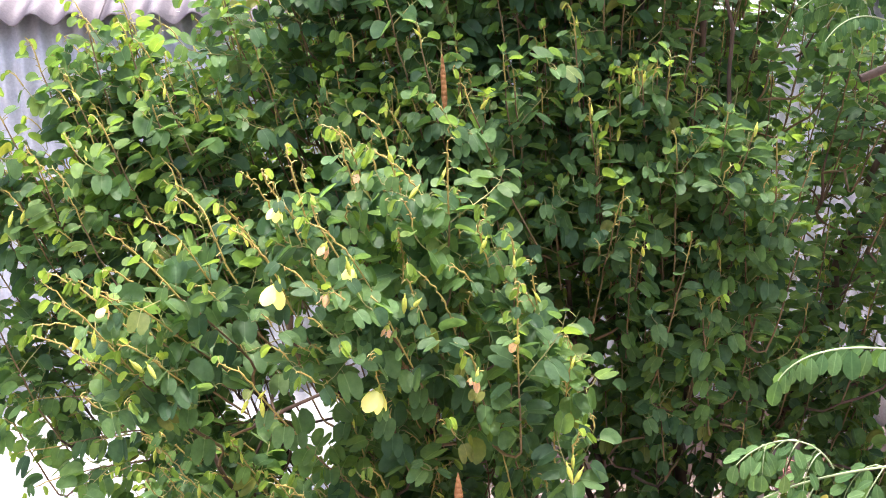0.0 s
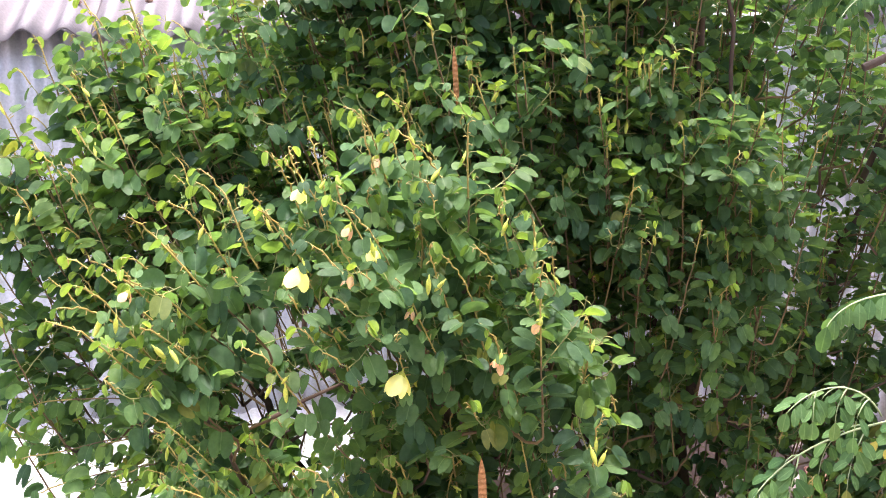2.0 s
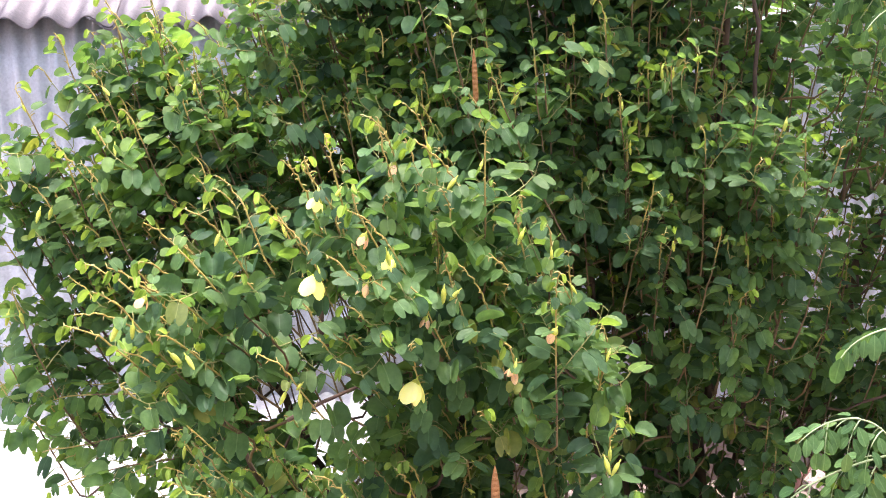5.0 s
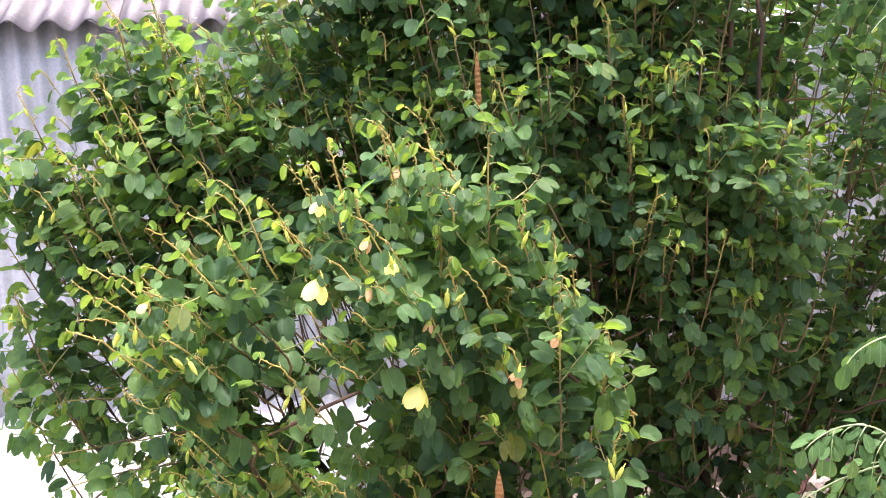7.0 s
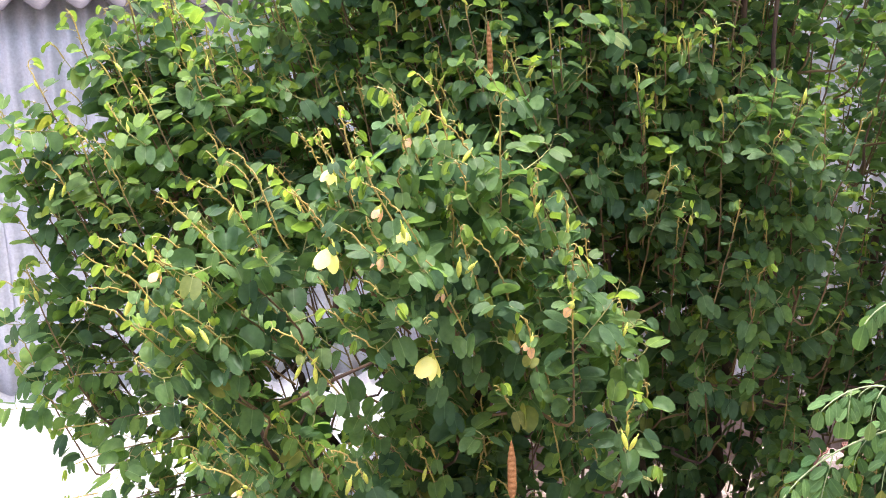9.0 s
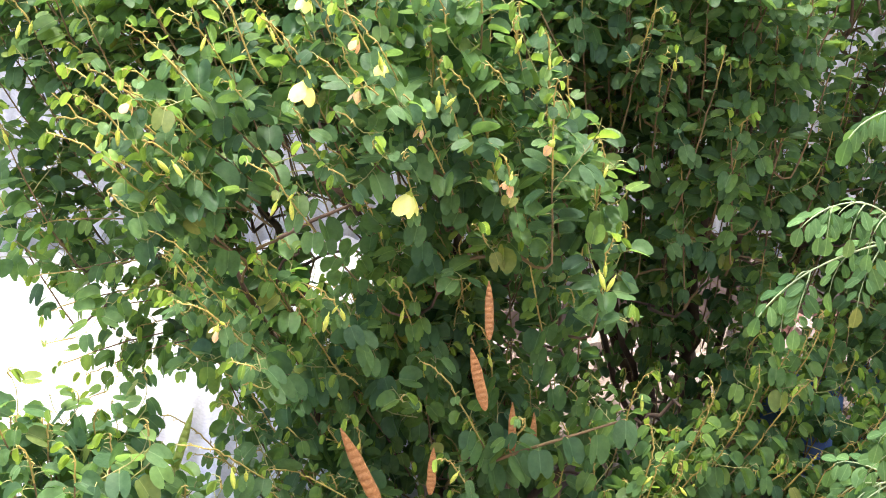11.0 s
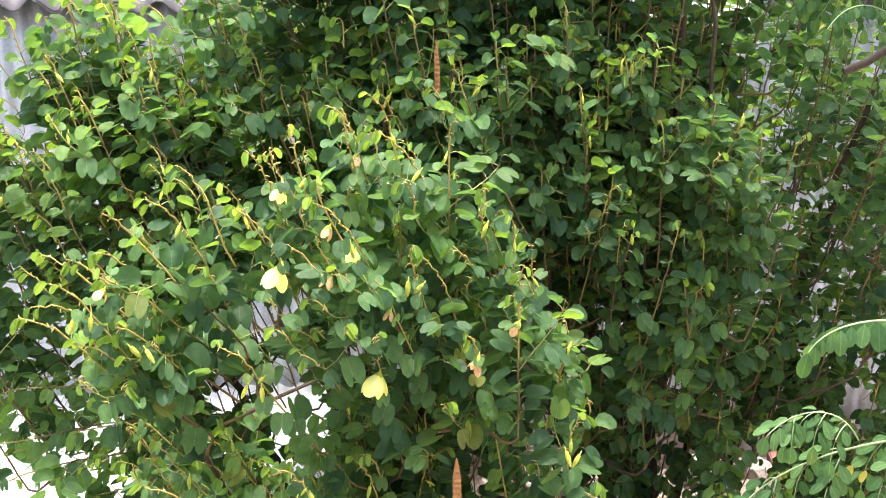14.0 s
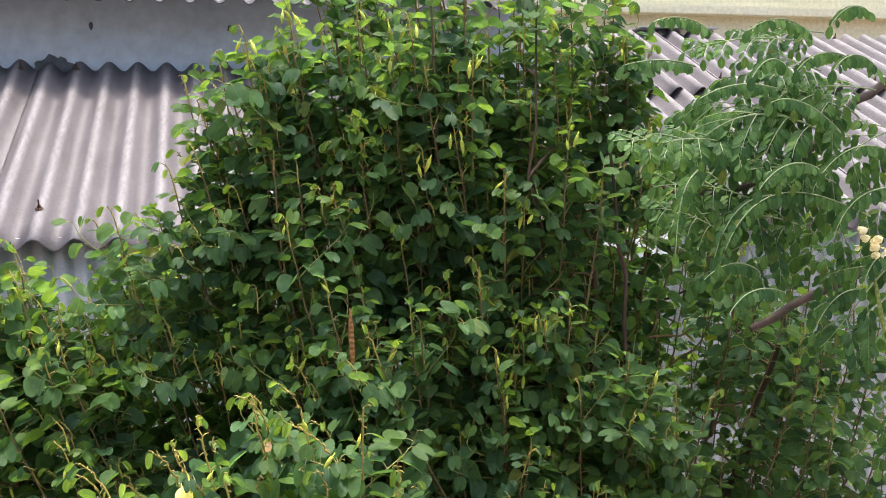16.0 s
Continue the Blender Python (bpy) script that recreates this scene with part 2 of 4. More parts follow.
def two_lobed(fold, cup, droop):
    """A leaf of two rounded lobes folded along its midrib, 1 long."""
    lobe = np.array([(0.0, 0.0), (0.20, -0.03), (0.38, 0.12), (0.46, 0.40), (0.44, 0.70), (0.33, 0.94), (0.19, 1.0), (0.07, 0.86), (0.0, 0.64)])
    inner = np.array([(0.0, 0.35), (0.25, 0.48)])
    flat = np.concatenate([lobe, inner])
    tris = [(k, k + 1, 10) for k in range(8)] + [(8, 9, 10), (9, 0, 10)]
    V, F = [], []
    for s in (1, -1):
        x, y = flat[:, 0] * s * 1.02, flat[:, 1]
        z = np.abs(x) * fold - cup * x * x * 1.6 - droop * y * y
        V.append(np.stack([x, y, z], 1))
        F += [(t if s > 0 else t[::-1]) for t in np.array(tris) + (11 if s < 0 else 0)]
    V, F = np.concatenate(V), np.array(F)
    # the two halves share the midrib
    link = {11: 0, 19: 8, 20: 9}
    F = np.array([[link.get(int(c), int(c)) for c in t] for t in F])
    keep = [i for i in range(22) if i not in link]
    back = {o: n for n, o in enumerate(keep)}
    return V[keep], np.array([[back[int(c)] for c in t] for t in F])


def oval_leaf(width, cup):
    half = np.array([(0.0, 0.0), (0.55, 0.16), (0.95, 0.42), (0.92, 0.68), (0.55, 0.92), (0.0, 1.0)])
    V = [(0.0, 0.0, 0.0), (0.0, 0.5, -0.02), (0.0, 1.0, -cup)]
    F = []
    for s in (1, -1):
        at = len(V)
        for x, y in half[1:-1]:
            V.append((s * x * width / 2, y, 0.12 * abs(x) * width - cup * y * y))
        ids = [0, at, at + 1, at + 2, at + 3, 2]
        for a, b in zip(ids, ids[1:]):
            F.append((a, b, 1) if s > 0 else (b, a, 1))
    return np.array(V), np.array(F)


def slimmed(lv, k):
    return lv[0] * np.array([k, 1, k]), lv[1]


LEAVES = [two_lobed(f, c, d) for f, c, d in ((0.6, 0.35, 0.25), (1.15, 0.2, 0.28), (0.3, 0.55, 0.40))] + [slimmed(two_lobed(2.0, 0.0, 0.14), 0.5)]


# ---- shrubs ----
def bezier(a, b, c, d, n):
    t = np.linspace(0, 1, n)[:, None]
    return (1 - t) ** 3 * a + 3 * (1 - t) ** 2 * t * b + 3 * (1 - t) * t ** 2 * c + t ** 3 * d


def shell_points(clumps, seed):
    """Branch ends inside rounded clumps, thicker towards their upper, outer skin."""
    r = np.random.default_rng(seed)
    out = []
    for cx, cy, cz, rx, ry, rz, n in clumps:
        v = r.normal(size=(n, 3))
        v /= np.linalg.norm(v, axis=1)[:, None]
        d = 0.42 + 0.58 * r.random(n) ** 0.42
        lump = 1 + 0.14 * np.sin(4 * v[:, 0] + cx * 9) * np.cos(5 * v[:, 2] + cz * 7)
        out.append(np.array([cx, cy, cz]) + v * (d * lump)[:, None] * np.array([rx, ry, rz]))
    p = np.concatenate(out)
    return p[p[:, 2] > 0.12]


# crown openings along the camera's sight lines, showing wall and ground: x, z, width
VIEW_OPENINGS = [(0.488, 1.047, 50), (0.606, 1.098, 34), (0.725, 0.927, 33), (0.798, 0.933, 26), (0.357, 0.807, 34), (1.854, 0.763, 24), (1.902, 0.573, 24), (2.141, 1.188, 13), (2.21, 1.037, 13),
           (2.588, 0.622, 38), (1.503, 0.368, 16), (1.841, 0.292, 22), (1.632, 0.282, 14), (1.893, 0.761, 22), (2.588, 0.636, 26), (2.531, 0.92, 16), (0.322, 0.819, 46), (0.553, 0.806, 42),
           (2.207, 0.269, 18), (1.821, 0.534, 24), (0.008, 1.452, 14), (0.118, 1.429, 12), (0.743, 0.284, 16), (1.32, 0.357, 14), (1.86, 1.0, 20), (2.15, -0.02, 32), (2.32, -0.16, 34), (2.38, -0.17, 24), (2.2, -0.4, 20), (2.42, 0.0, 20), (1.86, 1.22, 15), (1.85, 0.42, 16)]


def in_view_opening(P, r):
    """Which leaves fall into an opening fitted to the camera's view; its rim is ragged."""
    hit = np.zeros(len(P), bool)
    for x, z, w in VIEW_OPENINGS:
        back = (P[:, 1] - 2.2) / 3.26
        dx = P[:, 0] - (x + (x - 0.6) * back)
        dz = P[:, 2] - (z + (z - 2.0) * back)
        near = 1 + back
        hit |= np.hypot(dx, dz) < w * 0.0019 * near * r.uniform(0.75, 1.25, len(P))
    # a deep shaded pocket between the two shrubs, placed to fit the camera's view
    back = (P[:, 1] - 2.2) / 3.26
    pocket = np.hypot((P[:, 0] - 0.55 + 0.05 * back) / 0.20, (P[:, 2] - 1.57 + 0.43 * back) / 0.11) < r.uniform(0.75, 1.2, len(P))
    # a recess in the tall crown, likewise cut to fit the view
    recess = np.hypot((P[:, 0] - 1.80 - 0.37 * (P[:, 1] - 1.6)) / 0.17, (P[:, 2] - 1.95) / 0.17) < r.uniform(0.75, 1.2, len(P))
    # dim passage down to the stems between the shrubs, placed to fit the view
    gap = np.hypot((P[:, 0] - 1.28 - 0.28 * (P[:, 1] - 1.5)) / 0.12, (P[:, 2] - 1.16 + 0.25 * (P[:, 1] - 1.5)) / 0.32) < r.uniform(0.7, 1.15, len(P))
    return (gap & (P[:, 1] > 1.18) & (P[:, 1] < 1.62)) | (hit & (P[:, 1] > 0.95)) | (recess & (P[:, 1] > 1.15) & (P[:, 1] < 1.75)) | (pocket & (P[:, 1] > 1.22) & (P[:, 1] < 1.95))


class Shrub:
    """A many-stemmed shrub: stems, forking branches, and long leafy shoots that fan upwards from them."""

    def __init__(self, stems, tips, ways, seed, foot, lean, fan=0.5, length=(0.28, 0.50), size=1.0, bloom=0.5, stalk=(0.02, 0.07), gold=0.8):
        r = self.r = np.random.default_rng(seed)
        self.size, self.bloom, self.stalk, self.gold = size, bloom, stalk, gold
        self.lines, self.axes, self.shoots, self.petioles, self.racemes, self.ends = [], [], [], [], [], []
        self.leaf_p, self.leaf_d, self.leaf_s, self.leaf_y = [], [], [], []
        self.stem_lines, nodes, way = [], [], []
        for pts, r0, r1 in stems:
            pts = np.array(pts, float)
            fine = bezier(pts[0], pts[1], pts[2], pts[3], 22)
            fine[1:-1] += r.normal(0, 0.012, (20, 3))
            self.stem_lines.append((fine, np.linspace(r0, r1, 22)))
            nodes += list(fine[3:])
            way += list(np.gradient(fine, axis=0)[3:])
        plumes = []
        for t, w in zip(tips, ways):
            side = np.array([t[0] - foot[0], t[1] - foot[1], 0.0]) / 0.7
            L = r.uniform(*length)
            if w is None:
                k = 1.0 if t[1] < 1.35 else 0.4
                end = unit(np.array([side[0] * fan + lean[0], side[1] * fan + lean[1], 1.0 / k]) + r.normal(0, 0.15, 3))
                first = unit(end + 0.2 * unit(side + 1e-6) + r.normal(0, 0.05, 3))
            else:
                end = unit(np.array(w, float))
                first = unit(end + np.array([0, 0, 0.25]))
            a = t - end * L * 0.55 - first * L * 0.45
            a[2] = max(a[2], 0.15)
            n = max(7, int(L / 0.04))
            line = bezier(a, a + first * L * 0.35, t - end * L * 0.35, t, n)
            line[1:-1] += r.normal(0, 0.0013, (n - 2, 3))
            plumes.append(line)
        N, W = np.array(nodes), np.array(way)
        W /= np.linalg.norm(W, axis=1)[:, None]
        order = np.argsort([np.min(np.linalg.norm(N - ln[0], axis=1)) for ln in plumes])
        for k in order:
            t = plumes[k][0]
            d = t - N
            L = np.linalg.norm(d, axis=1) + 1e-6
            cost = L * (1 + 1.3 * np.clip(0.4 - d[:, 2] / L, 0, 2)) + 0.05 * (L < 0.06)
            j = int(np.argmin(cost))
            a, dist = N[j], L[j]
            out, go = unit(d[j]), unit(plumes[k][1] - plumes[k][0])
            m = max(4, int(dist / 0.05))
            line = bezier(a, a + unit(0.7 * W[j] + 0.6 * out) * dist * 0.35, t - go * dist * 0.35, t, m)
            line[1:-1] += r.normal(0, 0.003, (m - 2, 3))
            self.lines.append((line, np.linspace(min(0.009, 0.0032 + 0.009 * dist), 0.0028, m)))
            N = np.concatenate([N, line[1:]])
            g = np.gradient(line, axis=0)
            W = np.concatenate([W, g[1:] / (np.linalg.norm(g[1:], axis=1)[:, None] + 1e-9)])
            self.plume(plumes[k])

    def leaf(self, p, out, size, young=0, hang=0.0):
        r = self.r
        pet = r.uniform(0.012, 0.022) * (0.6 if young == 1 else 1)
        b = p + out * pet + np.array([0, 0, 0.003])
        low = float(np.clip(1.25 - p[2], 0, 0.8))
        droop = r.uniform(-0.5, 0.15) - hang - 0.9 * low
        self.leaf_p.append(b)
        self.leaf_d.append(unit(out + np.array([0, -0.1, droop])))
        self.leaf_s.append(size * self.size)
        self.leaf_y.append(young)
        self.petioles.append((np.array([p, (p + b) / 2 + [0, 0, 0.002], b]), np.array([0.001, 0.0009, 0.0008])))

    def along(self, line, begin, gap, size, twigs=0):
        """Leaves to either side of a shoot, smaller towards its end, and a few side twigs."""
        r = self.r
        seg = np.linalg.norm(np.diff(line, axis=0), axis=1)
        s = np.r_[0, np.cumsum(seg)]
        total, side, at = s[-1], r.integers(2) * 2 - 1, s[-1] * begin
        forks = sorted(r.uniform(0.18, 0.68, twigs) * total)
        while at < total:
            p = np.array([np.interp(at, s, line[:, i]) for i in range(3)])
            q = np.array([np.interp(min(at + 0.012, total), s, line[:, i]) for i in range(3)])
            g = unit(q - p + 1e-7)
            flat = unit(np.cross(g, [0.1, -0.5, 0.85]) + 1e-6)
            left = 1 - at / total
            out = unit(side * flat * 0.9 + g * 0.3 + r.normal(0, 0.26, 3))
            self.leaf(p, out, r.uniform(0.038, 0.056) * (self.slim + (1 - self.slim) * min(1, left * 2.8)), 2 if left < r.uniform(0.1, 0.5) else 0)
            if forks and at > forks[0]:
                forks.pop(0)
                ln = r.uniform(0.09, 0.20)
                e = p + unit(-side * flat * 0.75 + g * 0.75 + r.normal(0, 0.22, 3)) * ln
                tw = bezier(p, p + (e - p) * 0.35, e - g * ln * 0.3, e, 6)
                self.shoots.append((tw, np.linspace(0.0016, 0.0010, 6)))
                self.along(tw, 0.15, gap, size * 0.92)
                if r.random() < self.bloom * 0.7:
                    self.raceme(e, g, 0.5)
            side = -side
            at += r.uniform(0.75, 1.25) * gap * (1.0 if left > 0.3 else 1.15)

    def plume(self, line):
        r = self.r
        n = len(line)
        near = line[-1][1] < 1.35
        self.slim = 0.52 if near else 0.66
        cut = min(n - 2, int(n * (self.gold if near else 0.92)))
        rad = np.linspace(0.0027, 0.0018, n)
        self.axes.append((line[:cut + 1], rad[:cut + 1]))
        self.racemes.append((line[cut:], rad[cut:]))
        for k in range(cut, n - 1):
            for u in (0.2, 0.7):
                p, go = line[k] + (line[k + 1] - line[k]) * u, unit(line[k + 1] - line[k])
                q = p + unit(go * 0.7 + r.normal(0, 0.6, 3)) * r.uniform(0.006, 0.020)
                self.racemes.append((np.array([p, (p + q) / 2 + [0, 0, 0.001], q]), np.array([0.0014, 0.0012, 0.0010])))
        self.along(line, 0.12, 0.024, self.size, r.integers(1, 4))
        e, g = line[-1], unit(line[-1] - line[-2])
        self.ends.append((e, g))
        if r.random() < self.bloom:
            self.raceme(e, g, 1.0 if near else 0.35)
        else:
            for k in range(2):
                self.leaf(e, unit(g + r.normal(0, 0.5, 3)), r.uniform(0.02, 0.032), int(r.random() < 0.6), 0.4)

    def raceme(self, e, g, scale):
        """The golden end of a shoot: a short zigzag with stubs of fallen flowers and small folded young leaves."""
        r = self.r
        ln = r.uniform(*self.stalk) * scale + 0.012
        nod = unit(np.array([r.normal(-0.3, 0.5), r.normal(-0.3, 0.4), 0.0]))
        n = max(4, int(ln / 0.012) + 1)
        u = np.linspace(0, 1, n)[:, None]
        tw = e + g * ln * u + nod * ln * 0.25 * u ** 2 - np.array([0, 0, ln * 0.12]) * u ** 3
        tw[1:-1] += r.normal(0, 0.0016, (n - 2, 3))
        self.racemes.append((tw, np.linspace(0.0021, 0.0013, n)))
        side = 1
        for k in range(1, n):
            out = unit(np.cross(g, nod) * side + nod * 0.4 + r.normal(0, 0.35, 3))
            q = tw[k] + out * r.uniform(0.005, 0.014)
            self.racemes.append((np.array([tw[k], (tw[k] + q) / 2 + [0, 0, 0.002], q]), np.array([0.0013, 0.0011, 0.0009])))
            side = -side
        for k in range(r.integers(1, 4)):
            out = unit(nod + r.normal(0, 0.5, 3))
            self.leaf(tw[max(1, n - 1 - k)], out, r.uniform(0.017, 0.030) / self.size, int(r.random() < 0.8), 0.9)

    def build(self, name, label, category, near_y, near_n=300):
        root = empty(name, (0, 0, 0), label, category)
        for kind_of in (self.axes, self.racemes, self.shoots, self.petioles):
            gone = in_view_opening(np.array([ln[0][len(ln[0]) // 2] for ln in kind_of]), self.r)
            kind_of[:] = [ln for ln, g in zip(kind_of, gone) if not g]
        gone = in_view_opening(np.array([ln[0][len(ln[0]) // 2] for ln in self.lines]), self.r)
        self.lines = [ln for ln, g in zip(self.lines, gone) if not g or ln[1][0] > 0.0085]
        for ln in self.stem_lines:
            put("stem", mesh_of("stem", *tubes([ln], 8)), BARK, root, "brown woody stem")
        order = np.argsort([-ln[1][0] for ln in self.lines])
        for k in order[:120]:
            put("branch", mesh_of("branch", *tubes([self.lines[k]], 6)), REDWOOD, root)
        put("twiggery", mesh_of("twiggery", *tubes([self.lines[k] for k in order[120:]] + self.axes, 5)), TWIG, root, "thin brown twigs", "stuff")
        put("flower_stalk_growth", mesh_of("flower_stalk_growth", *tubes(self.racemes, 4)), GOLD_TWIG, root, "golden bare flower shoots", "stuff")
        put("green_twiggery", mesh_of("green_twiggery", *tubes(self.shoots + self.petioles, 4)), GREEN_TWIG, root, "thin yellow-green shoots and leaf stalks", "stuff")
        P, D, S, Y = np.array(self.leaf_p), np.array(self.leaf_d), np.array(self.leaf_s), np.array(self.leaf_y)
        r = self.r
        keep = ~in_view_opening(P, r)
        T = Y[keep]
        Y = Y == 1
        P, D, S, Y = P[keep], D[keep], S[keep], Y[keep]
        n = len(P)
        normal = np.array([-0.05, -0.16, 1.0]) + r.normal(0, 0.30, (n, 3))
        R = frames_of(D, normal)
        which = np.where(Y, 3, r.choice(4, n, p=[0.36, 0.38, 0.22, 0.04]))
        old = np.where(~Y)[0]
        near = old[np.argsort(P[old, 1] + r.normal(0, 0.02, len(old)) + 3 * (np.abs(P[old, 0] - near_y[0]) > near_y[1]))[:near_n]]
        isnear = np.zeros(n, bool)
        isnear[near] = True
        fresh = (T == 2) & ~isnear
        rest = ~Y & ~isnear & ~fresh
        if fresh.any():
            put("fresh_foliage", ribbed(mesh_of("fresh_foliage", *spread(LEAVES, which[fresh], P[fresh], R[fresh], S[fresh])), LEAVES, which[fresh]), FRESH_LEAF, root, "lighter green new leaves near the shoot ends", "stuff")
        if rest.any():
            put("foliage", ribbed(mesh_of("foliage", *spread(LEAVES, which[rest], P[rest], R[rest], S[rest])), LEAVES, which[rest]), LEAF, root, "dense two-lobed green leaves", "stuff")
        if Y.any():
            put("young_foliage", ribbed(mesh_of("young_foliage", *spread(LEAVES, which[Y], P[Y], R[Y], S[Y])), LEAVES, which[Y]), YOUNG, root, "small drooping yellow-green young leaves", "stuff")
        shared = [ribbed(mesh_of("leaf", *lv), [lv], np.zeros(1)) for lv in LEAVES]
        for me in shared:
            me.materials.append(LEAF_ONE)
        for i in near:
            ob = new("leaf", shared[which[i]])
            m = Matrix([[*(R[i, k] * S[i]), P[i, k]] for k in range(3)] + [[0, 0, 0, 1]])
            ob.parent = root
            ob.matrix_local = m
        return root


# ---- large structure ----
def corrugated(width, length, pitch, depth, thick, per=10, steps=6, sag=0.0):
    """A wavy sheet in its own x (across) and y (along) axes, with thickness."""
    nx = int(round(width / pitch * per)) + 1
    x = np.linspace(0, width, nx)
    y = np.linspace(0, length, steps + 1)
    X, Y = np.meshgrid(x, y, indexing="ij")
    Z = depth / 2 * np.cos(2 * np.pi * X / pitch) + sag * np.sin(np.pi * Y / length)
    top = np.stack([X, Y, Z], -1).reshape(-1, 3)
    low = top - np.array([0, 0, thick])
    V = np.concatenate([top, low])
    m, n = nx * (steps + 1), steps + 1
    idx = np.arange(m).reshape(nx, n)
    quad = np.stack([idx[:-1, :-1], idx[1:, :-1], idx[1:, 1:], idx[:-1, 1:]], -1).reshape(-1, 4)
    F = [quad, quad[:, ::-1] + m]
    for edge in (idx[:, 0][::-1], idx[:, -1], idx[0, :], idx[-1, :][::-1]):
        F.append(np.stack([edge[:-1], edge[1:], edge[1:] + m, edge[:-1] + m], -1))
    return V, np.concatenate(F)


SLOPE = math.atan(0.45)
P6 = 0.146


def bolt_mesh():
    bm = bmesh.new()
    bmesh.ops.create_cone(bm, cap_ends=True, segments=8, radius1=0.017, radius2=0.012, depth=0.006, matrix=Matrix.Translation((0, 0, 0.004)))
    bmesh.ops.create_cone(bm, cap_ends=True, segments=6, radius1=0.008, radius2=0.008, depth=0.010, matrix=Matrix.Translation((0, 0, 0.011)))
    bmesh.ops.create_cone(bm, cap_ends=True, segments=6, radius1=0.004, radius2=0.003, depth=0.026, matrix=Matrix.Translation((0, 0, 0.028)))
    me = bpy.data.meshes.new("bolt")
    bm.to_mesh(me)
    bm.free()
    me.materials.append(RUST)
    return me


BOLT = bolt_mesh()


def lean_roof(name, x0, count, eave_y, eave_z, slope, run, label, bolts=(0.22, 1.55), depth=0.048):
    """A roof of wavy sheets side by side, lapped by one wave, rising away from its eave."""
    root = empty(name, (x0, eave_y, eave_z), label, "roof", kind="structure")
    wave = 7 * P6
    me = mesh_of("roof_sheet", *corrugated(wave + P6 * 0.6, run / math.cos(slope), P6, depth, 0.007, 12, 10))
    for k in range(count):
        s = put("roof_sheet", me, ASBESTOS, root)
        s.matrix_local = Matrix.Translation((k * wave, 0, (k % 2) * 0.008)) @ Matrix.Rotation(slope, 4, "X")
        for along in bolts:
            for c in (0, 2):
                b = put("bolt", BOLT, RUST, s)
                b.matrix_local = Matrix.Translation((c * P6 + (0.02 if c == 0 else -0.004), along / math.cos(slope), 0.024))
    return root



# main roof: the wave crests lie at whole multiples of the wave from x = 0
lean_roof("roof_1", -16 * P6, 4, 2.99, 2.0, SLOPE, 1.80, "grey-brown wavy fibre-cement sheet roof with rusty bolts", (0.22, 1.68))
# neighbouring roof, flatter and set further back
lean_roof("roof_2", 2.55, 4, 3.0, 2.01, math.atan(0.43), 1.62, "lower row of a grey-brown wavy fibre-cement roof behind the trees", (0.25, 1.40), 0.062)
lean_roof("roof_3", 2.52, 4, 4.50, 2.675, math.atan(0.43), 1.05, "upper row of the wavy fibre-cement roof behind the trees", (0.12, 0.95), 0.062)


def tin_wall(name, x0, count, y, z0, z1, label):
    """A wall of upright galvanised sheets, small waves, lapped at their edges, with posts behind."""
    root = empty(name, (x0, y, z0), label, "wall", kind="structure")
    pitch, waves = 0.076, 10
    me = mesh_of("tin_sheet", *corrugated(waves * pitch + 0.05, z1 - z0, pitch, 0.025, 0.0012, 10, 8))
    for k in range(count):
        s = put("tin_sheet", me, TIN, root)
        s.matrix_local = Matrix.Translation((k * waves * pitch, 0.003 * (k % 2), 0)) @ Matrix.Rotation(radians(90), 4, "X")
    part("backing", box_bm(0, count * waves * pitch, 0.03, 0.09, 0.0, z1 - z0, 0), DARK, root)
    return root


tin_wall("wall_north", -1.58, 8, 3.09, 0.13, 2.02, "weathered grey corrugated tin wall under the eave")



# plinth under the wall, higher along the middle stretch
for x0, x1, top, out in ((-2.4, 1.75, 0.125, 3.02), (1.75, 2.62, 0.285, 3.0), (2.62, 4.6, 0.135, 3.0)):
    bm = box_bm(x0, x1, out, 3.075, -0.05, top, 0.012)
    tagged(part("trim", bm, PLINTH), "reddish cement plinth along the tin wall", "plinth", kind="structure")


def ground():
    n = 90
    a = np.concatenate([np.linspace(-60, -4, 8), np.linspace(-3.5, 5, n), np.linspace(6, 60, 8)])
    b = np.concatenate([np.linspace(-60, -3, 8), np.linspace(-2.5, 5, n), np.linspace(6, 60, 8)])
    X, Y = np.meshgrid(a, b, indexing="ij")
    Z = np.zeros_like(X)
    for i in range(len(a)):
        for j in range(len(b)):
            if abs(a[i]) < 6 and abs(b[j]) < 6:
                Z[i, j] = 0.03 * noise.noise((a[i] * 1.7, b[j] * 1.7, 0)) + 0.012 * noise.noise((a[i] * 7, b[j] * 7, 3))
    idx = np.arange(X.size).reshape(X.shape)
    F = np.stack([idx[:-1, :-1], idx[1:, :-1], idx[1:, 1:], idx[:-1, 1:]], -1).reshape(-1, 4)
    ob = put("ground", mesh_of("ground", np.stack([X, Y, Z], -1).reshape(-1, 3), F), SOIL)
    tagged(ob, "dry pinkish earth yard with dust and rubble", "ground", kind="structure")


ground()
# unseen wall behind the camera, added to cut sky light on the shrubs
tagged(part("sky_blocker_wall", box_bm(-9, 9, -4.0, -3.8, -0.1, 5.2, 0.0), SKY_BLOCKER), "plain washed plaster wall out of view, added to block low sky light", "wall", kind="structure")


